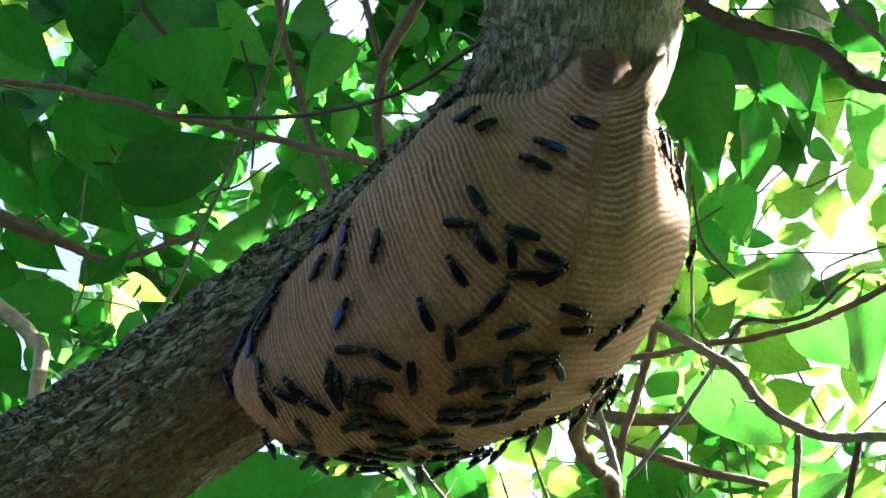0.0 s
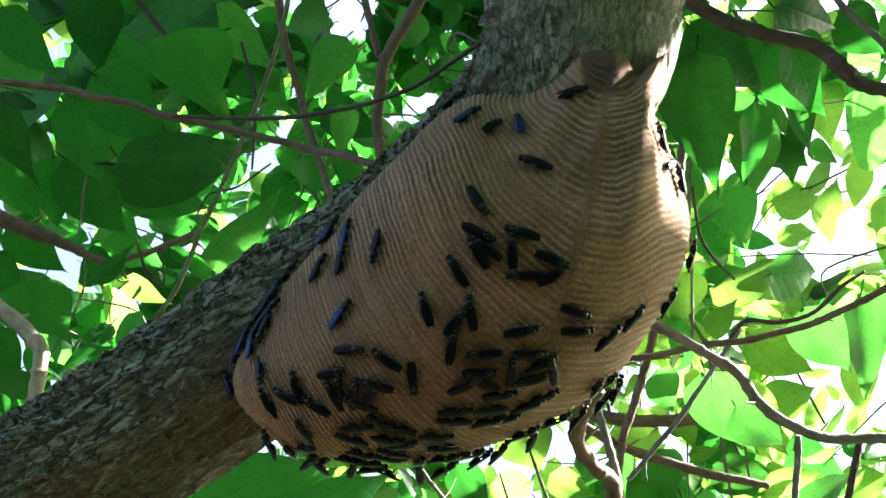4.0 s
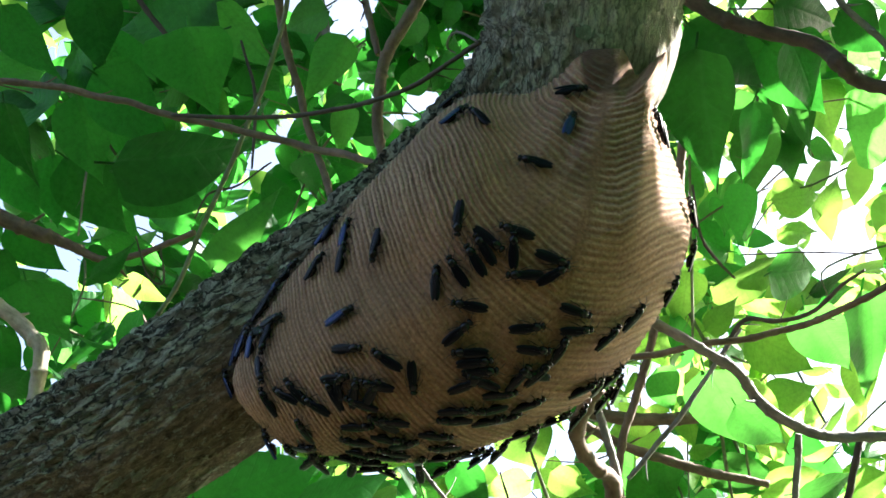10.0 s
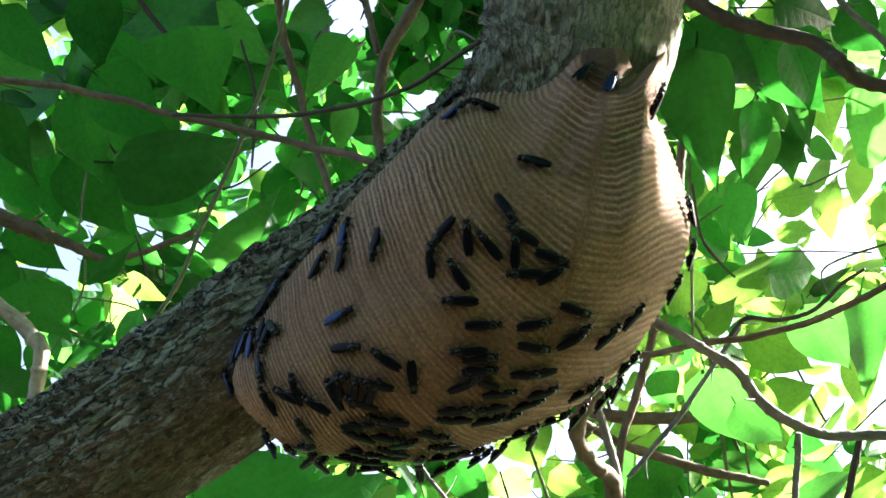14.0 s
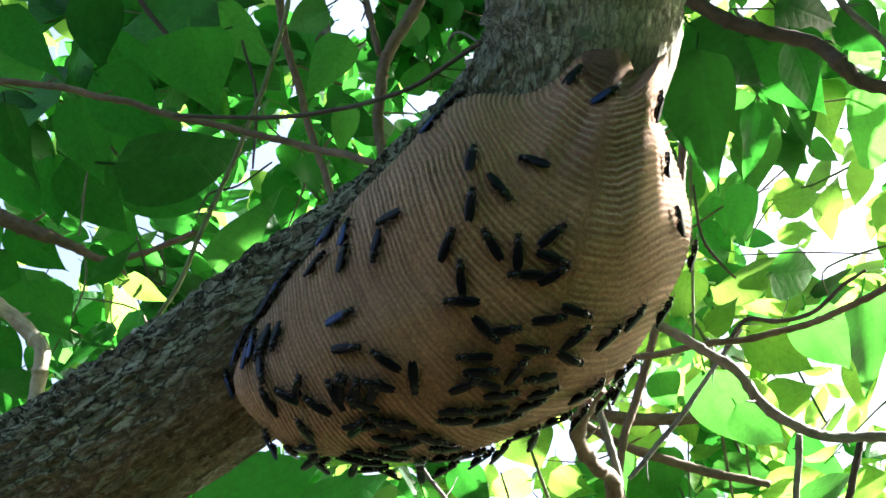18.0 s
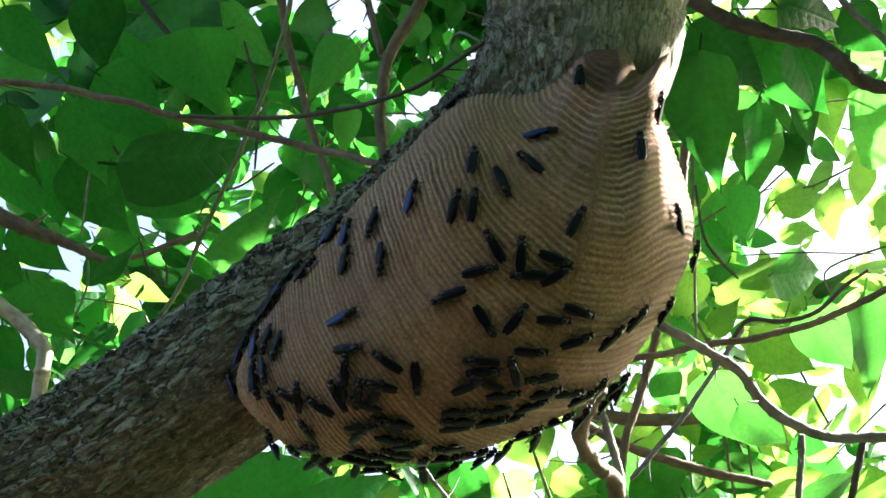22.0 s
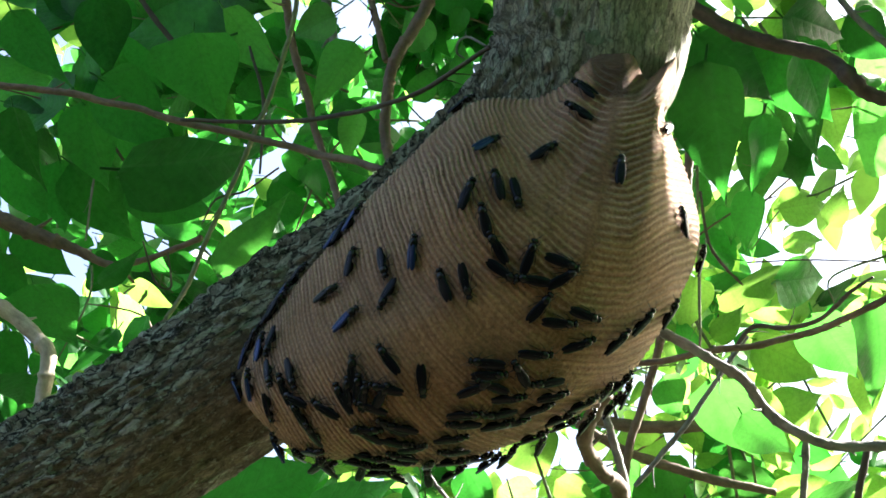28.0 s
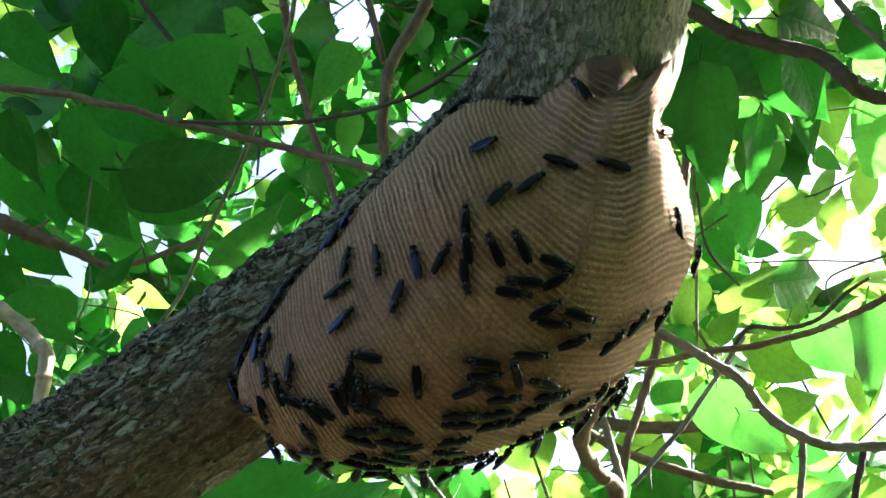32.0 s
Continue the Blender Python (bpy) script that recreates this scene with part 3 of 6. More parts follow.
    nor /= np.linalg.norm(nor, axis=2, keepdims=True) + 1e-12
    if nor[n_rise - 30, 0, 2] > 0:
        nor = -nor
    M = np.array([AX_A, AX_B, AX_C])
    skin = (verts + nor * (lump * 0.0024 + 0.0004)[..., None])[::5, ::8].reshape(-1, 3) @ M + np.array(STAND)
    rr, cc = len(range(0, n_rise, 5)), n_round // 8
    skin_faces = [(i * cc + k, i * cc + (k + 1) % cc, (i + 1) * cc + (k + 1) % cc, (i + 1) * cc + k) for i in range(rr - 1) for k in range(cc)]
    verts = verts + nor * ((wave - 0.5) * strength * (1 - 0.35 * fan) * 0.0021 + lump * 0.0019 + keel * 0.0022)[..., None]
    flatv = verts.reshape(-1, 3)
    worldv = np.array(STAND) + flatv @ M
    base = np.array(site(NEST_HEART[0], NEST_HEART[1], NEST_BACK))
    faces = []
    for i in range(n_rise - 1):
        o = i * n_round
        for k in range(n_round):
            q = (k + 1) % n_round
            faces.append((o + k, o + q, o + n_round + q, o + n_round + k))
    faces.append(tuple((n_rise - 1) * n_round + k for k in range(n_round)))
    me = mesh_of("nest", worldv - base, faces, PAPER)
    layer = me.attributes.new("band", "FLOAT", "POINT")
    layer.data.foreach_set("value", strength.reshape(-1).astype(np.float32))
    layer = me.attributes.new("bare_shade", "FLOAT", "POINT")
    bare_shade = np.exp(-((ab[..., 0] - 0.1065) / 0.0135) ** 4 - ((ab[..., 1] - 0.126) / 0.026) ** 4)
    # the old pulp below the neck is browner than the rest, darkened further to paint in shade
    bare_shade = np.maximum(bare_shade, 0.47 * np.exp(-((ab[..., 0] - neck[0] + 0.03) / 0.075) ** 2 - ((ab[..., 1] - neck[1] + 0.095) / 0.05) ** 2))
    layer.data.foreach_set("value", bare_shade.reshape(-1).astype(np.float32))
    layer = me.attributes.new("row", "FLOAT_VECTOR", "POINT")
    rows = np.stack([phase * 1.55, ab[..., 0] * 14, ab[..., 1] * 14], 2)
    layer.data.foreach_set("vector", rows.reshape(-1).astype(np.float32))
    bm = bmesh.new()
    bm.from_mesh(me)
    bmesh.ops.recalc_face_normals(bm, faces=bm.faces)
    bm.to_mesh(me)
    bm.free()
    ob = new("wasp_nest")
    ob.location = base
    tagged(ob, "tan ribbed paper wasp nest moulded under a leaning trunk", "wasp nest")
    # envelope, neck and the rim glued to the bark: one skin, cut into its pieces with the normals kept
    normals = np.zeros(len(me.vertices) * 3, np.float32)
    me.vertex_normals.foreach_get("vector", normals)
    normals = normals.reshape(-1, 3)
    near = (dn < 0.048).reshape(-1)
    behind = np.repeat(phi < -0.05, n_round)
    piece_of = np.where(behind, 2, np.where(near, 1, 0))
    groups = ([], [], [])
    for f in me.polygons:
        groups[int(piece_of[f.vertices[0]])].append(tuple(f.vertices))
    layers = [("band", "FLOAT", "value", strength.reshape(-1)), ("bare_shade", "FLOAT", "value", bare_shade.reshape(-1)), ("row", "FLOAT_VECTOR", "vector", rows.reshape(-1, 3))]
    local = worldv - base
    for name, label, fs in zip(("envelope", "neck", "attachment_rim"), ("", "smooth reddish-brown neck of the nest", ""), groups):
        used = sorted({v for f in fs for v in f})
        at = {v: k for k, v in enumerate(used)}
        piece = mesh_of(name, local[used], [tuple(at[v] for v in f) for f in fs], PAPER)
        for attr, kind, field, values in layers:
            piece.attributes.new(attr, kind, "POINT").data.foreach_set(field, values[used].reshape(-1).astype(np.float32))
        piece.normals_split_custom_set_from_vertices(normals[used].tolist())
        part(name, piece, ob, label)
    bpy.data.meshes.remove(me)
    return ob, BVHTree.FromPolygons([tuple(v) for v in skin], skin_faces)


NEST, NEST_SKIN = build_nest()

# ---- branches, vines and their leaves ----
ACROSS = (AX_A - SUN_WAY * SUN_WAY.dot(AX_A)).normalized()
ALONG = ACROSS.cross(SUN_WAY).normalized()
ALONG = ALONG if ALONG.dot(AX_B) > 0 else -ALONG


SHAFT = (-0.520, -0.400, -0.490, -0.437)
SUN_FLECKS = [(-1.21, -1.095, 0.07, 0.65)]
for spot in ((-0.384, 0.233, 2.000), (-0.443, 0.328, 2.100), (-0.535, 0.337, 2.100), (-0.224, 0.274, 1.900), (-0.162, 0.189, 1.800), (-0.669, -0.131, 1.900), (-0.127, 0.177, 1.900)):
    at = AX_A * spot[0] + AX_B * spot[1] + AX_C * spot[2]
    SUN_FLECKS.append((at.dot(ACROSS), at.dot(ALONG), -0.015, at.dot(SUN_WAY) + 0.22))


def sun_slit(a, b, c, more=0.04):
    """True in the shaft of sun that reaches the nest's flank between the leaves."""
    p = AX_A * a + AX_B * b + AX_C * c
    u, v = p.dot(ACROSS), p.dot(ALONG)
    wide = SHAFT[0] - more < u < SHAFT[1] + 0.3 * more and SHAFT[2] - more < v < SHAFT[3] + 0.5 * more
    small = -0.410 - more < u < -0.380 + more and -0.632 - more < v < -0.598 + more
    if (wide or small) and p.dot(SUN_WAY) > 0.60:
        return True
    far = p.dot(SUN_WAY)
    return any(far > start and (u - x) ** 2 + (v - y) ** 2 < (r + more) ** 2 for x, y, r, start in SUN_FLECKS)


def branch(name, points, radii, mat, label, leaves=(), shade="mid", seed=0, category="branch", sides=10):
    """One branch or vine with the leaves it carries. Leaves: a, b, c, length, heading, tilt, roll, kind of blade."""
    foot = site(*points[0])
    ob = new(name)
    ob.location = foot
    tagged(ob, label, category)
    line = [site(*p) - foot for p in points]
    part("stem", tube("stem", line, [0.80 * r for r in radii], mat, 22, sides, 0.2, seed, knots=0.24), ob)
    rnd = random.Random(seed * 17 + 3)
    track = spline(line, 6)
    for k in range(1 + len(track) // 12):
        i = rnd.randrange(2, len(track) - 2)
        p, d = Vector(track[i]), (Vector(track[i + 1]) - Vector(track[i - 1])).normalized()
        r = radii[0] * 0.8
        out = (d.orthogonal().normalized().lerp(AX_B * rnd.choice((-1, 1)), 0.5) + d * rnd.uniform(0.2, 0.9) + AX_A * rnd.uniform(-0.5, 0.5)).normalized()
        n = rnd.uniform(0.006, 0.030)
        part("side_twig", tube("side_twig", [p, p + out * n * 0.5 + d * 0.001, p + out * n], [r * 0.42, r * 0.28, r * 0.12], mat, 4, 6, 0.2, seed + k), ob)
    for row in leaves:
        if sun_slit(*row[:3], 0.02):
            continue
        part("leaf", LEAVES[shade][int(row[7])], ob, m=Matrix.Translation(-foot) @ leaf_pose(*row[:7]))
    return ob


LONG = branch("vine", [(-0.526, 0.179, 1.200), (-0.426, 0.161, 1.170), (-0.356, 0.151, 1.150), (-0.252, 0.123, 1.120), (-0.171, 0.103, 1.100), (-0.112, 0.088, 1.080), (-0.045, 0.067, 1.020)],
       [0.0042, 0.004, 0.0042, 0.004, 0.004, 0.0042, 0.004], TWIG_BROWN, "thin brown woody vine stretched across to the trunk", seed=1, category="vine")
branch("vine", [(-0.229, 0.112, 1.030), (-0.155, 0.107, 1.000), (-0.092, 0.109, 0.970), (-0.036, 0.118, 0.930), (0.003, 0.136, 0.900), (0.027, 0.149, 0.880)],
       [0.002, 0.0023, 0.0024, 0.0024, 0.0022, 0.0022], TWIG_DARK, "thin dark vine sagging between twig and trunk", seed=2, category="vine")
branch("twig", [(-0.190, 0.351, 1.300), (-0.172, 0.262, 1.280), (-0.162, 0.201, 1.270), (-0.139, 0.131, 1.250), (-0.111, 0.053, 1.200), (-0.098, 0.022, 1.150)],
       [0.006, 0.0056, 0.0052, 0.0048, 0.0045, 0.004], TWIG_BROWN, "upright brown twig behind the vines",
       [(-0.209, 0.223, 1.310, 0.116, -52, 15, 20, 0), (-0.121, 0.182, 1.270, 0.097, 238, 10, -25, 0), (-0.197, 0.017, 1.200, 0.114, 42, -20, 10, 2), (-0.159, 0.261, 1.400, 0.078, 200, 30, 10, 1)], "mid", 3)
branch("twig", [(-0.145, 0.274, 1.180), (-0.154, 0.211, 1.160), (-0.179, 0.119, 1.130), (-0.205, 0.046, 1.100), (-0.231, -0.027, 1.070), (-0.246, -0.058, 1.050)],
       [0.003, 0.003, 0.003, 0.0028, 0.0028, 0.0026], TWIG_GREEN, "slender green-grey stem leaning across the leaves", (), "mid", 4)
branch("branch", [(0.004, 0.378, 1.400), (-0.027, 0.283, 1.380), (-0.061, 0.223, 1.360), (-0.071, 0.176, 1.350), (-0.069, 0.118, 1.330), (-0.057, 0.067, 1.300)],
       [0.010, 0.0092, 0.0085, 0.008, 0.0075, 0.007], TWIG_BROWN, "brown forked branch behind the trunk",
       [(-0.110, 0.127, 1.360, 0.076, 250, 10, 20, 0), (-0.031, 0.217, 1.500, 0.077, 60, 20, 0, 0), (0.009, 0.190, 1.200, 0.061, 75, 10, 25, 0), (-0.045, 0.279, 1.500, 0.077, 120, 20, 0, 1)], "mid", 5)
branch("twig", [(-0.105, 0.330, 1.420), (-0.091, 0.289, 1.410), (-0.074, 0.217, 1.370)], [0.005, 0.005, 0.0045], TWIG_BROWN, "short brown side twig", (), "mid", 6)
branch("branch", [(-0.165, 0.404, 1.550), (-0.155, 0.313, 1.530), (-0.143, 0.258, 1.500), (-0.128, 0.210, 1.500)], [0.009, 0.0085, 0.007, 0.004], TWIG_GREY, "grey-brown branch end with a broken tip", (), "mid", 7)
branch("twig", [(-0.205, 0.211, 1.240), (-0.190, 0.165, 1.220), (-0.185, 0.123, 1.200), (-0.185, 0.077, 1.180)], [0.0016, 0.0022, 0.0022, 0.0014], TWIG_DARK, "thin dark dry twig", (), "mid", 8)
KNOTTED = branch("branch", [(0.179, 0.267, 1.150), (0.230, 0.235, 1.150), (0.273, 0.210, 1.140), (0.341, 0.187, 1.120), (0.361, 0.163, 1.100), (0.381, 0.149, 1.100), (0.429, 0.136, 1.080)],
       [0.010, 0.0092, 0.0088, 0.0085, 0.0095, 0.008, 0.008], TWIG_DARK, "dark crooked branch with a swollen knot",
       [(0.287, 0.187, 1.200, 0.139, -35, 20, 10, 0), (0.372, 0.178, 1.250, 0.104, -60, 25, -15, 1), (0.258, 0.118, 1.180, 0.164, -82, 10, 20, 0), (0.323, 0.104, 1.250, 0.104, -85, 15, -20, 2),
        (0.396, 0.248, 1.300, 0.133, -10, 30, 10, 0), (0.425, 0.123, 1.500, 0.104, -30, 20, 30, 1)], "dark", 9)
HANGING = branch("branch", [(0.396, 0.302, 1.300), (0.418, 0.264, 1.290), (0.462, 0.212, 1.270), (0.508, 0.157, 1.250)], [0.005, 0.0048, 0.0045, 0.004], TWIG_GREY, "thin grey branch crossing the upper leaves",
       [(0.485, 0.248, 1.400, 0.097, -30, 20, 20, 1), (0.463, 0.052, 1.220, 0.170, -88, 10, -45, 1), (0.526, 0.293, 1.500, 0.111, 10, 30, 0, 0)], "dark", 10)
BENT = branch("branch", [(0.135, -0.039, 1.050), (0.177, -0.062, 1.040), (0.213, -0.083, 1.030), (0.243, -0.100, 1.020), (0.263, -0.128, 1.020), (0.295, -0.150, 1.000), (0.332, -0.156, 1.000), (0.397, -0.153, 1.000)],
       [0.0055, 0.0055, 0.0053, 0.0055, 0.0056, 0.0055, 0.0055, 0.0055], TWIG_GREY, "grey bent branch catching the light",
       [(0.305, -0.170, 1.150, 0.096, -40, 20, 10, 0), (0.311, -0.180, 1.300, 0.139, -60, 10, 20, 0)], "mid", 11)
branch("twig", [(0.159, -0.104, 1.140), (0.197, -0.099, 1.130), (0.232, -0.090, 1.120), (0.289, -0.082, 1.120), (0.331, -0.072, 1.120), (0.366, -0.053, 1.100), (0.429, -0.012, 1.080)],
       [0.0036, 0.0038, 0.0038, 0.004, 0.004, 0.004, 0.004], TWIG_BROWN, "brown twig running under the leaves",
       [(0.401, -0.098, 1.250, 0.128, -52, 20, 15, 0), (0.407, -0.027, 1.400, 0.110, 5, 35, 20, 1), (0.477, -0.112, 1.350, 0.157, -75, 15, -20, 0)], "mid", 12)
branch("twig", [(0.272, -0.088, 1.160), (0.289, -0.069, 1.160), (0.318, -0.069, 1.150), (0.347, -0.059, 1.140), (0.370, -0.034, 1.130), (0.388, -0.020, 1.120)],
       [0.0026, 0.0028, 0.0028, 0.0028, 0.0024, 0.0016], TWIG_DARK, "small dark twig with dry flower stubs", (), "mid", 13)
branch("twig", [(0.293, -0.080, 1.200), (0.266, -0.119, 1.200), (0.232, -0.168, 1.200), (0.204, -0.203, 1.200), (0.182, -0.228, 1.200)], [0.0028, 0.003, 0.0032, 0.0032, 0.003], TWIG_GREY, "pale straight twig slanting down", (), "mid", 14)
branch("twig", [(0.227, -0.072, 1.300), (0.220, -0.108, 1.300), (0.208, -0.150, 1.300), (0.191, -0.211, 1.300), (0.182, -0.277, 1.300)], [0.0055, 0.0056, 0.0056, 0.0056, 0.0056], TWIG_BROWN, "brown upright twig beside the nest",
       [(0.277, -0.094, 1.450, 0.067, 100, 10, 0, 0), (0.276, -0.177, 1.500, 0.077, -60, 20, 0, 1)], "mid", 15)
branch("branch", [(0.124, -0.111, 0.960), (0.112, -0.134, 0.980), (0.110, -0.157, 1.000), (0.126, -0.183, 1.020), (0.145, -0.201, 1.040), (0.148, -0.253, 1.050)],
       [0.006, 0.0078, 0.0082, 0.0078, 0.009, 0.010], TWIG_BROWN, "curled brown woody stem under the nest", (), "mid", 16)
branch("vine", [(0.131, -0.125, 1.080), (0.141, -0.158, 1.070), (0.151, -0.191, 1.060), (0.157, -0.238, 1.050)], [0.0045, 0.0045, 0.0046, 0.0046], TWIG_GREY, "pale grey vine hanging below the nest", (), "mid", 17, "vine")
branch("branch", [(0.160, -0.187, 1.400), (0.225, -0.198, 1.400), (0.293, -0.196, 1.400), (0.355, -0.188, 1.400)], [0.0095, 0.0095, 0.009, 0.008], TWIG_BROWN, "thick brown branch in the shade below", (), "mid", 18)
branch("branch", [(0.138, -0.183, 1.320), (0.194, -0.214, 1.320), (0.279, -0.241, 1.320), (0.353, -0.257, 1.320)], [0.0062, 0.0065, 0.0065, 0.005], TWIG_BROWN, "brown branch slanting under the nest",
       [(0.380, -0.278, 1.500, 0.118, -20, 10, 10, 0), (0.276, -0.285, 1.500, 0.091, -70, 10, 0, 1)], "mid", 19)
branch("branch", [(-0.504, -0.022, 1.200), (-0.437, -0.058, 1.200), (-0.408, -0.080, 1.190), (-0.389, -0.101, 1.180), (-0.392, -0.141, 1.170), (-0.395, -0.193, 1.160)], [0.009, 0.0095, 0.0095, 0.0095, 0.009, 0.009], TWIG_LIT, "pale bent branch beside the trunk, lightened as if sunlit",
       [(-0.422, -0.072, 1.300, 0.103, -70, 20, 10, 3), (-0.497, -0.129, 1.400, 0.097, -80, 10, 0, 0)], "dark", 20)
branch("branch", [(-0.579, 0.070, 1.350), (-0.491, 0.033, 1.350), (-0.447, 0.016, 1.350), (-0.410, 0.002, 1.350), (-0.357, -0.013, 1.340), (-0.265, 0.016, 1.300)], [0.011, 0.0115, 0.010, 0.007, 0.0045, 0.004], TWIG_BROWN, "dark brown branch reaching through the leaves",
       [(-0.435, 0.104, 1.250, 0.104, -78, 10, 15, 0), (-0.437, 0.215, 1.300, 0.115, -60, 20, 10, 0), (-0.373, 0.233, 1.320, 0.104, -85, 20, -10, 1), (-0.490, 0.073, 1.420, 0.112, -60, 10, 10, 1), (-0.460, 0.065, 1.450, 0.101, -85, 10, -10, 1), (-0.471, 0.001, 1.420, 0.099, -40, 10, 10, 1), (-0.497, -0.038, 1.400, 0.091, -70, 10, 0, 0), (-0.396, 0.039, 1.500, 0.091, -50, 10, 20, 1)], "dark", 21)
branch("twig", [(0.244, 0.134, 1.200), (0.243, 0.062, 1.200), (0.243, -0.022, 1.190), (0.242, -0.098, 1.180)], [0.0016, 0.0018, 0.0018, 0.0016], TWIG_GREEN, "thin green hanging stem", (), "mid", 22)
branch("twig", [(0.250, 0.186, 1.250), (0.247, 0.137, 1.250), (0.243, 0.081, 1.240), (0.233, 0.012, 1.220)], [0.006, 0.006, 0.0055, 0.004], TWIG_BROWN, "brown upright stem close behind the nest", (), "mid", 23)
branch("twig", [(0.225, 0.057, 1.100), (0.233, 0.011, 1.100), (0.248, -0.012, 1.100), (0.264, -0.028, 1.100)], [0.0016, 0.0018, 0.0018, 0.0012], TWIG_DARK, "thin dark curved twig", (), "mid", 24)
branch("twig", [(0.317, -0.008, 1.300), (0.384, -0.005, 1.300), (0.459, -0.007, 1.300)], [0.001, 0.0011, 0.001], TWIG_DARK, "hair-thin dry stem among bright leaves", (), "mid", 25)
branch("twig", [(-0.025, -0.188, 1.100), (-0.012, -0.209, 1.100), (0.008, -0.234, 1.100)], [0.0022, 0.0024, 0.0024], TWIG_GREY, "thin grey twig below the nest", (), "mid", 26)
branch("twig", [(0.335, -0.176, 1.150), (0.334, -0.202, 1.150), (0.332, -0.256, 1.150)], [0.004, 0.0042, 0.0042], TWIG_GREY, "pale upright twig at the lower edge", [(0.385, -0.233, 1.200, 0.111, 5, 20, 30, 0)], "mid", 27)
branch("twig", [(0.378, -0.168, 1.100), (0.373, -0.194, 1.100), (0.363, -0.240, 1.100)], [0.0038, 0.0042, 0.0045], TWIG_DARK, "dark upright twig at the lower edge", (), "mid", 28)
BROAD = branch("branch", [(-0.377, 0.339, 1.300), (-0.311, 0.250, 1.280), (-0.266, 0.194, 1.260), (-0.251, 0.175, 1.250)], [0.004, 0.0035, 0.0028, 0.002], TWIG_DARK, "leafy dark branch with broad heart-shaped leaves",
       [(-0.243, 0.173, 1.220, 0.108, -80, 8, 12, 3), (-0.298, 0.233, 1.300, 0.145, 178, 15, 20, 1), (-0.328, 0.148, 1.300, 0.127, -40, 15, -15, 1), (-0.391, 0.117, 1.350, 0.119, -75, 15, 10, 1), (-0.270, 0.103, 1.340, 0.205, 5, 25, 35, 0),
        (-0.334, 0.215, 1.360, 0.082, -70, 10, 0, 0), (-0.315, 0.066, 1.400, 0.130, -20, 25, 20, 1), (-0.401, 0.060, 1.420, 0.132, -50, 15, 0, 1)], "dark", 29)
branch("branch", [(-0.274, -0.313, 1.300), (-0.228, -0.273, 1.280), (-0.190, -0.239, 1.260), (-0.142, -0.232, 1.250)], [0.004, 0.0035, 0.003, 0.002], TWIG_GREEN, "low leafy branch under the nest",
       [(-0.175, -0.228, 1.200, 0.156, 20, 15, 20, 1), (-0.099, -0.259, 1.300, 0.145, 10, 20, 20, 0), (0.038, -0.269, 1.350, 0.094, -60, 15, 0, 0)], "dark", 30)
branch("branch", [(-0.477, -0.141, 1.700), (-0.453, -0.094, 1.700), (-0.414, -0.047, 1.700)], [0.003, 0.003, 0.002], TWIG_GREEN, "sunlit sprig beyond the trunk",
       [(-0.446, -0.082, 1.660, 0.110, 130, 15, -20, 1), (-0.410, -0.060, 1.700, 0.085, -40, 10, 20, 0), (-0.515, -0.121, 1.750, 0.081, 200, 20, 0, 0)], "sun", 31)
branch("branch", [(0.160, -0.386, 1.600), (0.131, -0.311, 1.600), (0.112, -0.259, 1.600)], [0.003, 0.003, 0.002], TWIG_GREEN, "sunlit sprig below the nest",
       [(0.116, -0.267, 1.600, 0.089, -70, 10, 0, 3), (0.181, -0.321, 1.650, 0.092, -30, 10, 0, 0), (0.081, -0.329, 1.650, 0.092, 200, 10, 0, 0)], "sun", 32)
branch("branch", [(0.352, -0.111, 1.500), (0.338, -0.166, 1.500), (0.352, -0.222, 1.500), (0.373, -0.271, 1.500)], [0.003, 0.003, 0.003, 0.002], TWIG_GREEN, "sunlit leafy sprig beyond the grey branch",
       [(0.331, -0.173, 1.500, 0.084, 250, 10, 0, 0), (0.393, -0.230, 1.550, 0.151, -55, 10, 10, 0), (0.458, -0.192, 1.600, 0.097, 20, 15, 0, 1), (0.420, -0.088, 1.600, 0.104, 150, 20, 0, 0), (0.272, 0.139, 1.300, 0.103, -70, 10, 60, 2), (0.487, -0.059, 1.600, 0.119, -10, 30, 10, 0)], "sun", 33)

branch("branch", [(0.347, 0.283, 1.450), (0.388, 0.223, 1.450), (0.417, 0.171, 1.470), (0.457, 0.112, 1.500)], [0.003, 0.0028, 0.0024, 0.0015], TWIG_GREEN, "slender twig with mid-green leaves beside the nest",
       [(0.359, 0.147, 1.380, 0.106, -25, 15, 10, 0), (0.405, 0.166, 1.450, 0.077, -80, 10, 20, 0), (0.373, 0.102, 1.450, 0.101, -85, 10, 15, 1), (0.446, 0.153, 1.500, 0.066, -60, 15, 0, 1), (0.429, 0.112, 1.500, 0.080, -70, 15, -10, 1),
        (0.504, 0.126, 1.600, 0.063, -30, 10, 0, 0), (0.271, 0.192, 1.420, 0.059, -60, 10, 0, 1), (0.280, 0.231, 1.400, 0.058, -20, 10, 0, 0), (0.526, 0.217, 1.500, 0.084, -80, 10, 30, 0)], "mid", 71)
branch("branch", [(0.340, 0.256, 1.340), (0.352, 0.225, 1.340), (0.337, 0.118, 1.330), (0.324, 0.068, 1.320)], [0.0026, 0.0024, 0.0018, 0.0012], TWIG_GREEN, "drooping twig with dark blue-green leaves",
       [(0.381, 0.180, 1.300, 0.124, -40, 15, 10, 1), (0.344, 0.189, 1.320, 0.095, -65, 10, 0, 0), (0.319, 0.032, 1.300, 0.081, -100, 10, 30, 0), (0.296, 0.215, 1.340, 0.093, -50, 10, 0, 1)], "dark", 72)
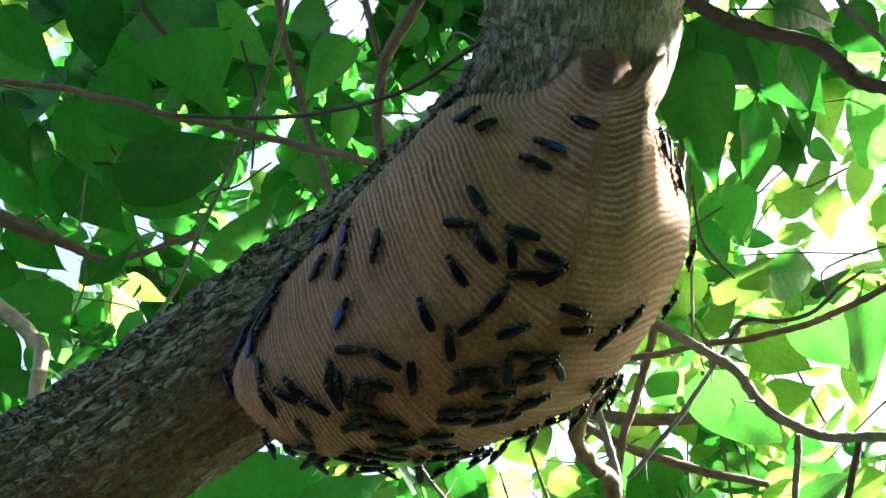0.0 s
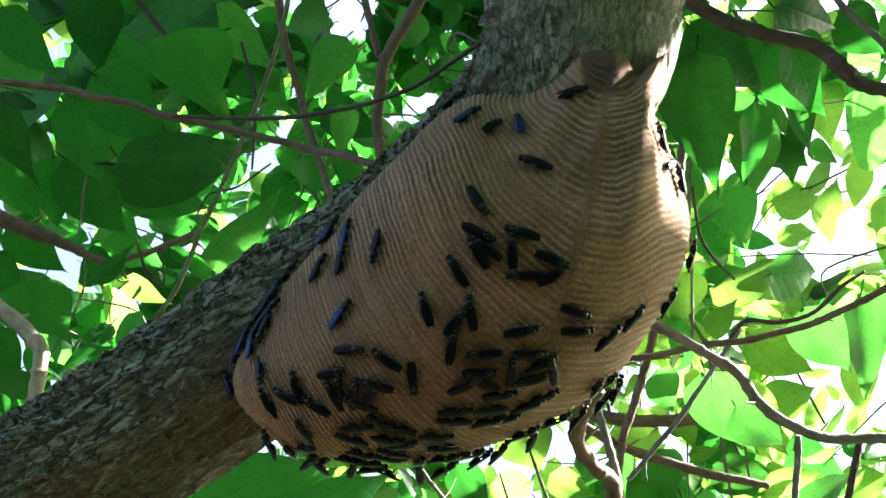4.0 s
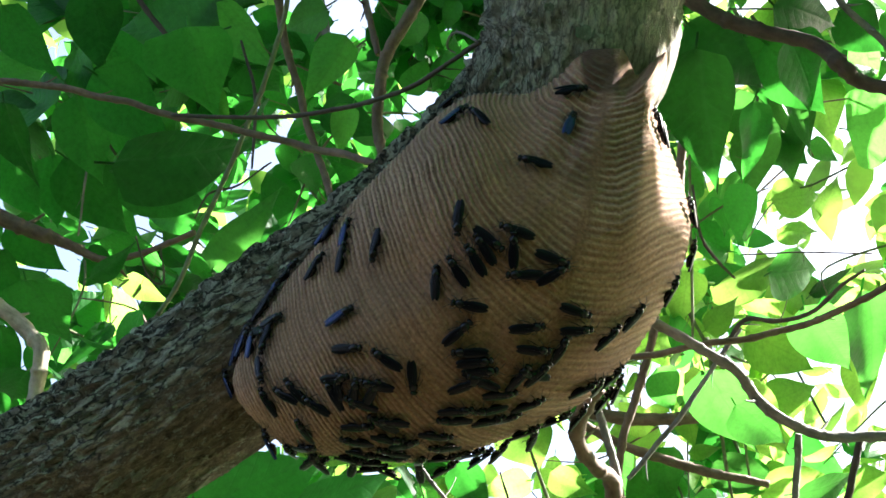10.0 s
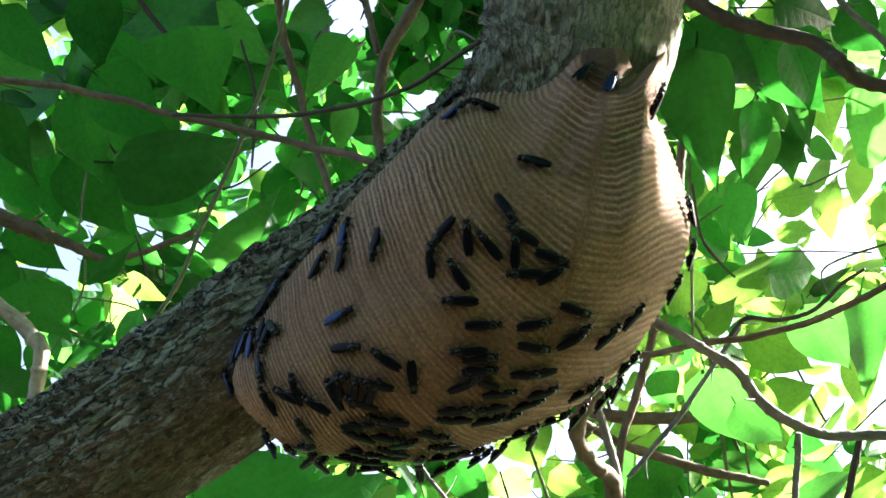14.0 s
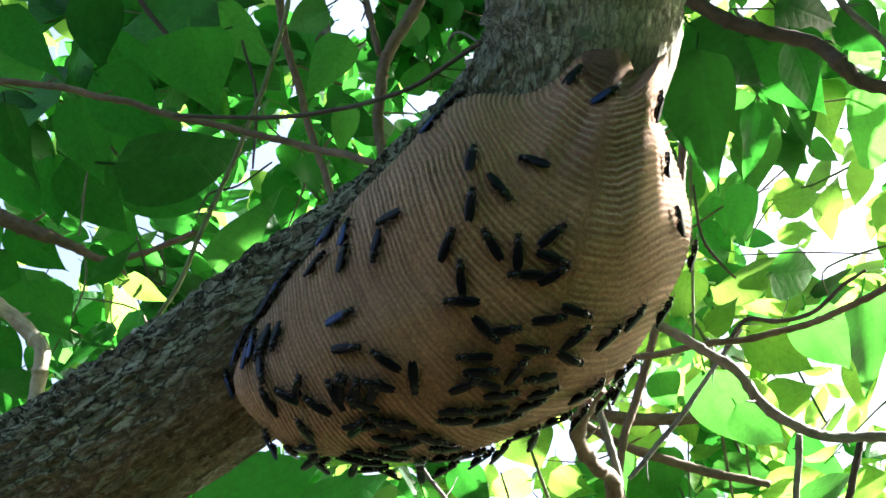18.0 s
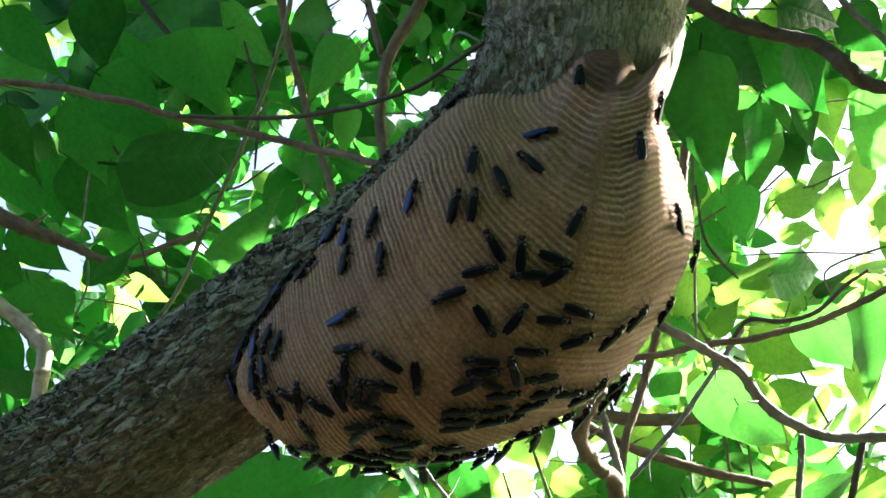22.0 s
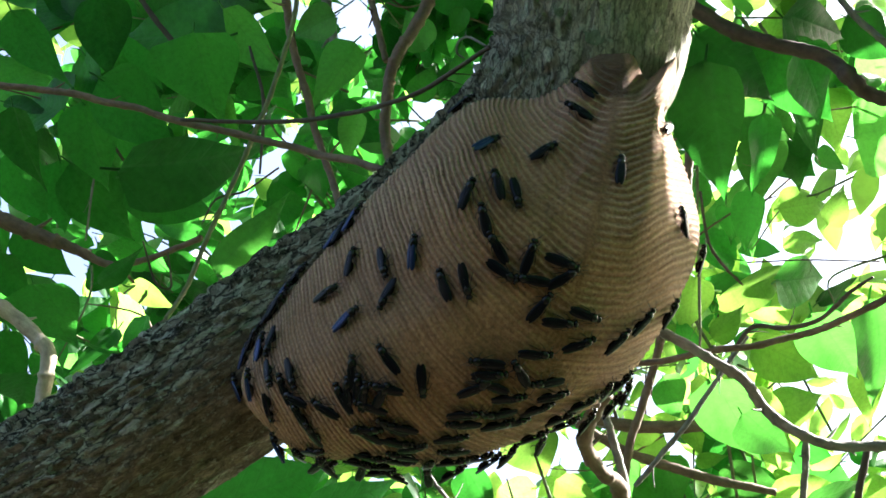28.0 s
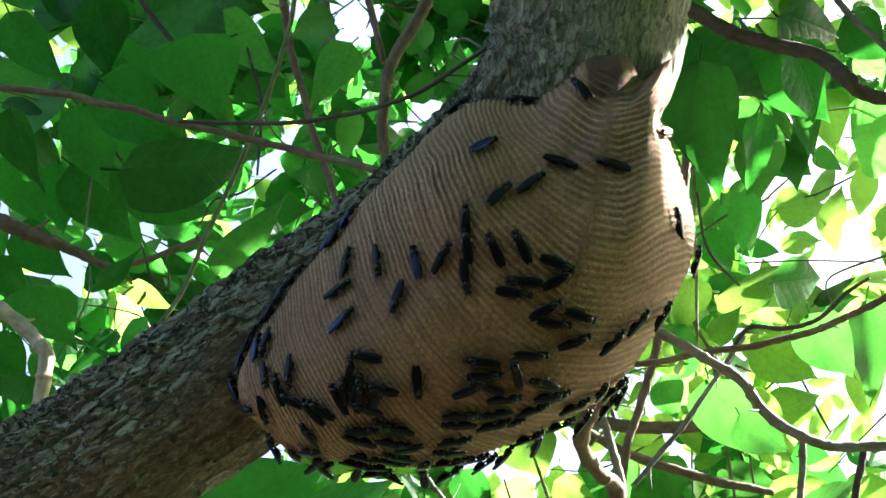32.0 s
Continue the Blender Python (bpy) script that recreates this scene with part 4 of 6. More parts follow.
branch("branch", [(0.598, 0.118, 1.800), (0.548, 0.093, 1.800), (0.498, 0.076, 1.800), (0.435, 0.009, 1.750)], [0.002, 0.002, 0.0018, 0.0012], TWIG_GREEN, "bright sprig in full sun against the sky",
       [(0.537, 0.186, 1.700, 0.107, -70, 10, 0, 1), (0.525, 0.076, 1.800, 0.104, 10, 20, 0, 1), (0.573, 0.080, 1.800, 0.088, 60, 10, 0, 0), (0.428, -0.033, 1.600, 0.186, 5, 15, 40, 2), (0.415, -0.058, 1.700, 0.114, 20, 20, 20, 0), (0.546, 0.022, 1.850, 0.103, -15, 20, 20, 2),
        (0.565, -0.094, 1.700, 0.103, -70, 10, 10, 0), (0.601, -0.125, 1.700, 0.126, -85, 10, 10, 0)], "sun", 73)
branch("branch", [(0.307, -0.105, 1.420), (0.315, -0.158, 1.420), (0.327, -0.237, 1.420), (0.340, -0.303, 1.420)], [0.003, 0.003, 0.0026, 0.002], TWIG_GREEN, "low sprig of yellow-green leaves lit through by the sun",
       [(0.330, -0.191, 1.400, 0.156, -65, 10, 40, 2), (0.344, -0.279, 1.500, 0.066, 5, 10, 0, 2), (0.330, -0.253, 1.520, 0.053, 0, 0, 0, 2), (0.436, -0.294, 1.550, 0.079, -30, 10, 0, 0), (0.519, -0.173, 1.500, 0.104, -80, 10, 0, 0), (0.526, -0.285, 1.500, 0.084, 10, 10, 0, 1)], "sun", 74)
branch("branch", [(0.282, -0.054, 1.460), (0.312, -0.108, 1.460), (0.352, -0.177, 1.470), (0.375, -0.288, 1.480)], [0.0028, 0.0026, 0.0024, 0.002], TWIG_GREEN, "leafy green twig behind the grey branch",
       [(0.380, -0.207, 1.440, 0.160, -55, 15, 20, 0), (0.305, -0.224, 1.500, 0.073, -75, 10, 10, 0), (0.287, -0.063, 1.450, 0.084, -95, 10, 0, 1), (0.338, -0.078, 1.470, 0.072, 40, 10, 0, 0), (0.419, -0.126, 1.500, 0.122, -25, 10, 0, 1), (0.426, -0.281, 1.420, 0.132, 5, 10, 20, 1),
        (0.462, -0.242, 1.450, 0.074, 5, 0, 50, 2)], "sun", 75)
branch("tendril", [(0.025, 0.153, 0.900), (0.013, 0.163, 0.920), (0.005, 0.163, 0.940), (0.004, 0.156, 0.950), (0.010, 0.152, 0.950)], [0.0012, 0.0012, 0.0011, 0.001, 0.0008], TWIG_GREY, "pale curled tendril beside the trunk", (), "mid", 61, "tendril", 6)
branch("twig", [(0.054, -0.212, 1.150), (0.058, -0.225, 1.150), (0.065, -0.248, 1.150)], [0.0012, 0.0015, 0.0018], TWIG_DARK, "small dark dry twig below the nest", (), "mid", 62)
branch("twig", [(-0.386, 0.163, 1.400), (-0.402, 0.118, 1.400), (-0.412, 0.072, 1.400), (-0.419, 0.014, 1.400)], [0.0014, 0.0016, 0.0016, 0.0014], TWIG_GREY, "thin pale twig among dark leaves", (), "mid", 63)
branch("twig", [(-0.176, 0.088, 1.250), (-0.211, 0.064, 1.250), (-0.240, 0.056, 1.250), (-0.255, 0.030, 1.250)], [0.0012, 0.0015, 0.0014, 0.001], TWIG_DARK, "thin dark twig above the trunk", (), "mid", 64)
branch("twig", [(-0.328, 0.013, 1.300), (-0.315, -0.030, 1.300), (-0.298, -0.036, 1.300), (-0.301, 0.001, 1.300)], [0.0012, 0.0014, 0.0014, 0.001], TWIG_DARK, "looping dark tendril above the trunk", (), "mid", 65)

# ---- the leafy growth all round ----
GAPS = [(-0.0667, 0.1602), (-0.3015, 0.1464), (-0.1160, 0.0655), (0.2589, 0.0162), (0.2825, 0.0990), (0.1563, -0.1417), (0.2628, -0.0825), (0.1563, -0.1022), (0.2944, -0.1101), (0.0339, -0.1496), (0.0813, -0.1377), (0.2076, 0.0517), (0.0971, -0.1417), (-0.1172, -0.1417), (-0.0943, 0.0300), (-0.0193, 0.1030), (-0.1496, 0.1022), (-0.2668, 0.1377), (-0.1357, 0.1622), (-0.1456, -0.0055), (-0.0568, 0.0754), (-0.1811, 0.1298), (-0.3039, 0.0438), (-0.1200, 0.0142), (-0.2502, 0.1444), (-0.0785, 0.0438), (-0.2257, -0.0410), (-0.2916, -0.0114), (-0.2620, -0.0083), (-0.3046, -0.0726), (0.2510, 0.0556), (0.2036, 0.0576), (0.2312, 0.0359)]
GAP_SIZE = [0.022, 0.014, 0.014, 0.036, 0.022, 0.018, 0.034, 0.016, 0.024, 0.026, 0.02, 0.012, 0.02, 0.012, 0.010, 0.010, 0.007, 0.007, 0.007, 0.007, 0.007, 0.007, 0.009, 0.006, 0.006, 0.006, 0.020, 0.023, 0.016, 0.020, 0.026, 0.012, 0.020]


def open_sky(a, b, c):
    """True where the growth leaves a gap to the sky."""
    p, q = a / c * 0.85, b / c * 0.85
    return any((p - g[0]) ** 2 + (q - g[1]) ** 2 < (s * 1.15) ** 2 for g, s in zip(GAPS, GAP_SIZE))


def leafy_shrub(name, label, foot, shade, count, spread, depth, seed, size=(0.07, 0.13)):
    """A spray of stems with leaves along them, gathered about foot."""
    rnd = random.Random(seed)
    base = site(*foot)
    ob = new(name)
    ob.location = base
    tagged(ob, label, "foliage")
    made = 0
    while made < count:
        # a short stem that rises, arches over and carries a few leaves
        start = [foot[0] + rnd.uniform(-1, 1) * spread[0], foot[1] + rnd.uniform(-1, 1) * spread[1], foot[2] + rnd.uniform(-1, 1) * depth]
        w = rnd.uniform(0, 2 * math.pi)
        n = rnd.uniform(0.12, 0.24)
        tip = [start[0] + n * math.cos(w), start[1] + n * math.sin(w) * 0.8, start[2] + rnd.uniform(-0.15, 0.15)]
        mid = [start[i] * 0.5 + tip[i] * 0.5 + rnd.uniform(-0.05, 0.05) for i in range(3)]
        tail = rnd.randint(5, 9)
        rows = []
        for k in range(tail):
            s = 0.1 + 0.9 * (k + rnd.random()) / tail
            p = [start[i] * (1 - s) ** 2 + 2 * mid[i] * s * (1 - s) + tip[i] * s ** 2 + rnd.uniform(-0.04, 0.04) for i in range(3)]
            if p[2] < 1.12 or open_sky(*p) or sun_slit(*p):
                continue
            n = rnd.uniform(*size)
            rows.append((*p, n, rnd.gauss(-60, 75), rnd.gauss(20, 25), rnd.gauss(0, 35), rnd.randrange(5)))
        if len(rows) > 2 and mid[2] > 1.1:
            part("stem", tube("stem", [Vector(site(*q)) - base for q in (start, mid, tip)], [0.0019, 0.0015, 0.0008], TWIG_GREEN if seed % 2 else TWIG_BROWN, 5, 5, 0.1, seed), ob)
        for row in rows:
            part("leaf", LEAVES[shade][row[7]], ob, m=Matrix.Translation(-base) @ leaf_pose(*row[:7]))
        made += tail
    return ob


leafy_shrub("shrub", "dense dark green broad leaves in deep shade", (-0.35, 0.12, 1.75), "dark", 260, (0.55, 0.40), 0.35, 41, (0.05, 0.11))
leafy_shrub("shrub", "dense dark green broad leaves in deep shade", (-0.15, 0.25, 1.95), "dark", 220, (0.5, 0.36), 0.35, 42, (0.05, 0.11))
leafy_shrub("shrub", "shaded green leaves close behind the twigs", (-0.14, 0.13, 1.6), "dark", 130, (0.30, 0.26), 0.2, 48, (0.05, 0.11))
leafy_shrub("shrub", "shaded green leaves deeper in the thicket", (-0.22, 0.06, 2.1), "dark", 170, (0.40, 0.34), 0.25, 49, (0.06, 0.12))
leafy_shrub("shrub", "mid-green leaves between the twigs", (-0.45, -0.05, 2.0), "mid", 180, (0.5, 0.45), 0.4, 43, (0.05, 0.11))
leafy_shrub("shrub", "mid-green leaves hanging beside the nest", (0.5, 0.22, 1.8), "mid", 170, (0.4, 0.3), 0.35, 44, (0.05, 0.12))
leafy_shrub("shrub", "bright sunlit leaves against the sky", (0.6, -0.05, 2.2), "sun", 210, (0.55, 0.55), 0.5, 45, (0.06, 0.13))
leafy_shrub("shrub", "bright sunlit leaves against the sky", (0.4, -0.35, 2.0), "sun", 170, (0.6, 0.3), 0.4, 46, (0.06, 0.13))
leafy_shrub("shrub", "deep green leaves overlapping against the light", (0.44, -0.13, 1.55), "dark", 70, (0.22, 0.24), 0.14, 57, (0.06, 0.11))
leafy_shrub("shrub", "mid-green leaves below the nest", (0.1, -0.42, 1.9), "mid", 150, (0.55, 0.25), 0.35, 47, (0.06, 0.12))


def leaf_cloud(name, label, mat, count, low, high, seed, size, keep):
    """Uncountable leaves further off, joined into one mesh."""
    rnd = random.Random(seed)
    verts, faces = [], []
    while count:
        p = [rnd.uniform(l, h) for l, h in zip(low, high)]
        q = p if keep is None else keep(p, rnd)
        count -= 1
        if q is None:
            continue
        m = leaf_pose(*q, rnd.uniform(*size), rnd.gauss(-60, 80), rnd.gauss(20, 30), rnd.gauss(0, 45))
        o = len(verts)
        verts.append(m @ Vector((0, 0, 0)))
        for y, wide, z in ((0.12, 0.13, 0.01), (0.3, 0.22, 0.02), (0.5, 0.245, 0.0), (0.7, 0.19, -0.03), (0.87, 0.09, -0.08)):
            verts += [m @ Vector((-wide, y, z + 0.02)), m @ Vector((0, y + 0.02, z - 0.015)), m @ Vector((wide, y, z + 0.02))]
        verts.append(m @ Vector((0, 1, -0.14)))
        faces += [(o, o + 2, o + 1), (o, o + 3, o + 2), (o + 13, o + 14, o + 16), (o + 14, o + 15, o + 16)]
        for k in (1, 4, 7, 10):
            faces += [(o + k, o + k + 1, o + k + 4, o + k + 3), (o + k + 1, o + k + 2, o + k + 5, o + k + 4)]
    ob = new(name, mesh_of(name, verts, faces, mat))
    return tagged(ob, label, "foliage", kind="stuff")


def shade_side(p, rnd):
    """Thick on the shaded side, thinning out towards the open side."""
    a, b, c = p
    x = a / c
    if open_sky(a, b, c) or sun_slit(a, b, c, 0.06):
        return None
    thick = 1.0 if x < 0.05 else max(0.10, 1.0 - (x - 0.05) / 0.22)
    return p if rnd.random() < thick and c > 2.0 else None


leaf_cloud("far_foliage", "dark mass of leaves deeper in the thicket", LEAF_SHADED, 4700, (-2.2, -1.3, 2.1), (1.6, 1.8, 4.2), 51, (0.09, 0.16), shade_side)
def sun_side(p, rnd):
    a, b, c = p
    if open_sky(a, b, c) and rnd.random() < 0.75 or sun_slit(a, b, c, 0.06):
        return None
    return p if rnd.random() < min(1.0, 0.28 + 1.8 * max(0.0, a / c)) else None


leaf_cloud("far_foliage", "sunlit leaves of the canopy edge", LEAF_SUNLIT, 3800, (-2.2, -1.5, 2.4), (2.4, 1.1, 5.0), 52, (0.10, 0.18), sun_side)

# unseen leaves added to block light: a canopy towards the sun, a thicket round the standpoint
def crown_spot(u, v, s):
    """From places across the sunbeam (u, v) and along it (s) to a, b, c."""
    p = ACROSS * u + ALONG * v + SUN_WAY * s
    return [p.dot(AX_A), p.dot(AX_B), p.dot(AX_C)]


def in_sight(a, b, c):
    return c > 0 and abs(a) < 0.42 * c and abs(b) < 0.26 * c


# unseen canopy, kept only where it should shade the nest and foliage
def sun_screen(p, rnd):
    u, v, s = p
    q = crown_spot(u, v, s)
    if in_sight(*q):
        return None
    if (v > -0.675 or -0.80 < u < -0.64 and -1.02 < v < -0.82 or -1.64 < u < -0.94 and rnd.random() < 0.95) and not sun_slit(*q, 0.085):
        return q
    return None


def sky_screen(p, rnd):
    """An added, unseen shell of growth beside, over and behind the standpoint, opened where light should come in."""
    w, e, r = p
    d = Vector((math.cos(w) * math.cos(e), math.sin(w) * math.cos(e), math.sin(e)))
    at = d * r
    q = [at.dot(AX_A), at.dot(AX_B), at.dot(AX_C)]
    if in_sight(*[q[0], q[1], q[2]]) or d.dot(AX_C) > 0.82:
        return None
    if d.dot(AX_A * -0.86 + AX_B * 0.49 + AX_C * 0.08) > 0.72 and rnd.random() < 0.9:
        return None
    if e > 0.45 and rnd.random() < (0.75 if at.x < -0.3 else 0.2):
        return None
    u, v = at.dot(ACROSS), at.dot(ALONG)
    if at.dot(SUN_WAY) > 0 and (-0.94 < u < 1.6 and -2.9 < v < -0.675 or sun_slit(*q, 0.17)):
        return None
    return q


leaf_cloud("canopy", "unseen upper canopy of broad green leaves added for shade", LEAF_MID, 4300, (-2.4, -1.72, 1.35), (0.6, 0.65, 3.4), 53, (0.14, 0.24), sun_screen)
# small leaves out of sight, added to cut the sun shaft's edges
def shaft_screen(p, rnd):
    q = crown_spot(*p)
    return None if in_sight(*q) or sun_slit(*q, 0.02) else q


leaf_cloud("canopy", "unseen small leaves added to trim the shaft of sun", LEAF_MID, 230, (-0.385, -0.64, 1.35), (-0.24, -0.38, 2.1), 55, (0.045, 0.08), shaft_screen)
leaf_cloud("canopy", "unseen small leaves added to trim the shaft of sun", LEAF_MID, 300, (-0.60, -0.435, 1.35), (-0.32, -0.19, 2.1), 56, (0.045, 0.08), shaft_screen)
leaf_cloud("thicket", "unseen thicket of broad green leaves added to dim the skylight", LEAF_SHADED, 20000, (0, -0.45, 2.6), (2 * math.pi, 1.5, 5.0), 54, (0.20, 0.34), sky_screen)

# ---- wasps ----
def ball(name, mat, rx, ry, rz, at=(0, 0, 0), taper=0.0, rings=8, sides=10):
    """An egg-shaped body piece along x, narrower behind by taper."""
    verts, faces = [], []
    for i in range(rings + 1):
        w = math.pi * i / rings
        x, r = math.cos(w), math.sin(w)
        k = 1 + taper * x
        for j in range(sides):
            v = 2 * math.pi * j / sides
            verts.append((at[0] + rx * x, at[1] + ry * r * k * math.cos(v), at[2] + rz * r * k * math.sin(v)))
    for i in range(rings):
        for j in range(sides):
            a, b = i * sides + j, i * sides + (j + 1) % sides
            faces.append((a, b, b + sides, a + sides))
    return mesh_of(name, verts, faces, mat)


def abdomen_mesh():
    """A waist stalk and five overlapping rings that end in a point."""
    verts, faces = [], []
    stations = [(0.0, 0.5), (-1.2, 0.55), (-2.2, 0.9), (-3.0, 1.9), (-4.4, 2.45), (-4.5, 2.3), (-6.2, 2.6), (-6.3, 2.45), (-8.0, 2.3), (-8.1, 2.15), (-9.6, 1.6), (-9.7, 1.45), (-11.0, 0.6), (-11.6, 0.12)]
    for x, r in stations:
        for j in range(10):
            v = 2 * math.pi * j / 10
            verts.append((x / 1000, r * math.cos(v) / 1000, (2.6 + 0.06 * x + 0.92 * r * math.sin(v)) / 1000))
    for i in range(len(stations) - 1):
        for j in range(10):
            a, b = i * 10 + j, i * 10 + (j + 1) % 10
            faces.append((a, a + 10, b + 10, b))
    return mesh_of("abdomen", verts, faces, SHELL)


def wing_mesh(side, splay, mat):
    """A long narrow wing pleated lengthwise along the back, with raised veins and a blunt tip; side is 1 or -1."""
    verts, faces = [], []
    n = 14
    for i in range(n + 1):
        s = i / n
        wide = 1.7 + 2.3 * min(1.0, s / 0.4) ** 0.8
        if s > 0.55:
            wide *= math.sqrt(max(0.02, 1 - ((s - 0.55) / 0.455) ** 2.4))
        x = 1.8 - 15.8 * s
        out = side * (1.35 - 0.35 * s + math.tan(radians(splay)) * 15 * s)
        z = 5.5 - 0.5 * s - 1.3 * s * s
        for k, (u, lift) in enumerate(((0.52, -0.85), (0.36, -0.05), (0.12, 0.12), (-0.10, 0.40), (-0.30, 0.16), (-0.48, 0.22))):
            verts.append((x / 1000, (out + side * u * wide) / 1000, (z + lift + 0.07 * math.sin(6 * s + k)) / 1000))
    m = len(verts)
    verts += [(v[0], v[1], v[2] - 0.00012) for v in verts[:m]]
    for i in range(n):
        for k in range(5):
            j = i * 6 + k
            faces.append((j, j + 1, j + 7, j + 6))
            faces.append((m + j, m + j + 6, m + j + 7, m + j + 1))
        for k in (0, 5):
            j = i * 6 + k
            faces.append((j, j + 6, m + j + 6, m + j))
    return mesh_of("wing", verts, faces, mat)


def limb(name, points, radius):
    return tube(name, [Vector(p) / 1000 for p in points], [radius / 1000 * k for k in np.linspace(1.15, 0.6, len(points))], LEG, 2, 5)


def build_wasp(splay, lift, wing=None):
    ob = new("wasp")
    tagged(ob, "glossy blue-black wasp with folded wings clinging to the nest", "wasp", "wasps on the nest")
    part("thorax", ball("thorax", SHELL, 0.0038, 0.0029, 0.0026, (0.0028, 0, 0.0036), 0.1), ob)
    part("abdomen", abdomen_mesh(), ob)
    head = part("head", ball("head", SHELL, 0.0015, 0.0025, 0.0021, (0.0075, 0, 0.0033), 0.0, 6, 10), ob)
    for s in (1, -1):
        part("eye", ball("eye", LEG, 0.0008, 0.0007, 0.0012, (0.0076, s * 0.0016, 0.0032), 0, 5, 6), head, "bulging dark eye")
        part("antenna", limb("antenna", [(8.2, s * 0.6, 3.4), (10.0, s * 1.6, 4.2), (11.8, s * 3.0, 3.6), (13.2, s * 4.0, 2.4)], 0.22), head)
        part("wing", wing_mesh(s, splay + (lift if s > 0 else 0), wing or WING), ob, "dark smoky wing with a blue sheen")
        part("leg", limb("leg", [(4.6, s * 1.6, 2.6), (6.2, s * 3.0, 3.9), (7.6, s * 3.6, 1.6), (8.8, s * 3.9, 0.0), (9.6, s * 4.2, 0.0)], 0.27), ob)
        part("leg", limb("leg", [(2.6, s * 1.9, 2.4), (3.0, s * 3.6, 4.0), (2.0, s * 4.7, 1.5), (1.2, s * 5.2, 0.0), (0.4, s * 5.6, 0.0)], 0.28), ob)
        part("leg", limb("leg", [(0.8, s * 1.8, 2.4), (-1.4, s * 3.6, 4.0), (-4.0, s * 4.3, 1.5), (-5.8, s * 4.6, 0.0), (-7.0, s * 5.0, 0.0)], 0.30), ob)
    return ob


def on_nest(a, b, c, heading):
    """A wasp's pose on the nest's skin next to a, b, c, its head turned by heading from a towards b."""
    p = site(a, b, c)
    spot, n, _, _ = NEST_SKIN.find_nearest(p)
    if n.dot(AX_C) > 0.35 or n.dot(spot - NEST.location) < 0:
        n = -n
    lean = n.dot(AX_C)
    if lean > -0.35:
        n = (n - AX_C * min(0.6, 0.35 + lean)).normalized()
    way = AX_A * math.cos(radians(heading)) + AX_B * math.sin(radians(heading))
    x = (way - n * way.dot(n)).normalized()
    y = n.cross(x)
    m = Matrix((x, y, n)).transposed().to_4x4()
    # the body's middle lies behind the thorax
    return Matrix.Translation(spot + x * 0.0035) @ m


MODELS = [build_wasp(0, 0.6), build_wasp(1, 1, WING_SKY_BLUE), build_wasp(3, 3)]
FREE = list(MODELS)


def settle(kind, a, b, c, heading, rear=0):
    """Puts a wasp on the nest; rear tips its tail away from the skin, by degrees, about its front feet."""
    m = on_nest(a, b, c, heading)
    if rear:
        m = m @ Matrix.Translation((0.007, 0, 0)) @ Matrix.Rotation(radians(rear), 4, "Y") @ Matrix.Translation((-0.007, 0, 0))
    if MODELS[kind] in FREE:
        FREE.remove(MODELS[kind])
        MODELS[kind].matrix_basis = m
        return MODELS[kind]
    return copy_thing(MODELS[kind], m)


settle(0, 0.0073, 0.1008, 0.8499, 25)
crawler_w2 = settle(1, 0.0156, 0.0837, 0.7895, 60)
crawler_w3 = settle(0, 0.0259, 0.0761, 0.7788, 55)
crawler_w4 = settle(1, 0.0686, 0.0650, 0.7629, 160)
crawler_w5 = settle(0, 0.0583, 0.0527, 0.7541, 150)
crawler_w6 = settle(2, 0.0918, 0.0816, 0.7799, 130)
crawler_w7 = settle(2, 0.1488, 0.0698, 0.8251, 105)
crawler_w8 = settle(0, 0.1557, 0.0661, 0.8357, 60)
crawler_w9 = settle(0, 0.0204, 0.0286, 0.7372, -62)
crawler_w10 = settle(0, 0.0108, 0.0146, 0.7349, -8)
crawler_w11 = settle(0, 0.0260, -0.0004, 0.7304, 128)
crawler_w12 = settle(0, 0.0253, 0.0003, 0.7305, 122)
crawler_w13 = settle(0, 0.0418, -0.0018, 0.7289, 92)
crawler_w14 = settle(0, 0.0490, 0.0084, 0.7301, 160)
settle(0, 0.0640, -0.0058, 0.7298, -20)
settle(0, 0.0644, -0.0159, 0.7303, 30)
crawler_w17 = settle(0, 0.0496, -0.0157, 0.7290, 180)
crawler_w18 = settle(0, 0.0101, -0.0140, 0.7325, 125)
crawler_w19 = settle(0, -0.0090, -0.0406, 0.7339, 115)
crawler_w20 = settle(0, 0.0318, -0.0311, 0.7294, 50)
crawler_w21 = settle(0, 0.0175, -0.0445, 0.7310, 40)
crawler_w22 = settle(0, 0.0413, -0.0493, 0.7317, 20)
settle(0, 0.0779, -0.0369, 0.7364, -20)
crawler_w24 = settle(0, 0.0793, -0.0486, 0.7402, -6)
settle(0, 0.1167, -0.0433, 0.7643, 35)
settle(0, 0.0996, -0.0547, 0.7552, 38)
crawler_w27 = settle(0, -0.0564, -0.0626, 0.7521, 0)
crawler_w28 = settle(0, -0.0328, -0.0676, 0.7416, 150)
settle(0, -0.0182, -0.0763, 0.7404, -88)
crawler_w30 = settle(1, -0.0627, -0.0431, 0.7658, 85)
crawler_w31 = settle(0, -0.0403, 0.0020, 0.7716, -86)
crawler_n1 = settle(0, 0.0046, -0.0576, 0.7334, 95)
crawler_w32 = settle(1, -0.0629, 0.0084, 0.8089, 112)
crawler_w33 = settle(0, -0.0658, -0.0131, 0.7945, 104)
crawler_w34 = settle(0, -0.0816, -0.0149, 0.8115, 85)
settle(1, -0.0797, 0.0082, 0.8417, 70)
settle(0, -0.1073, -0.0189, 0.8557, 62)
settle(1, -0.1169, -0.0313, 0.8536, 65)
settle(0, -0.1245, -0.0438, 0.8490, 60)
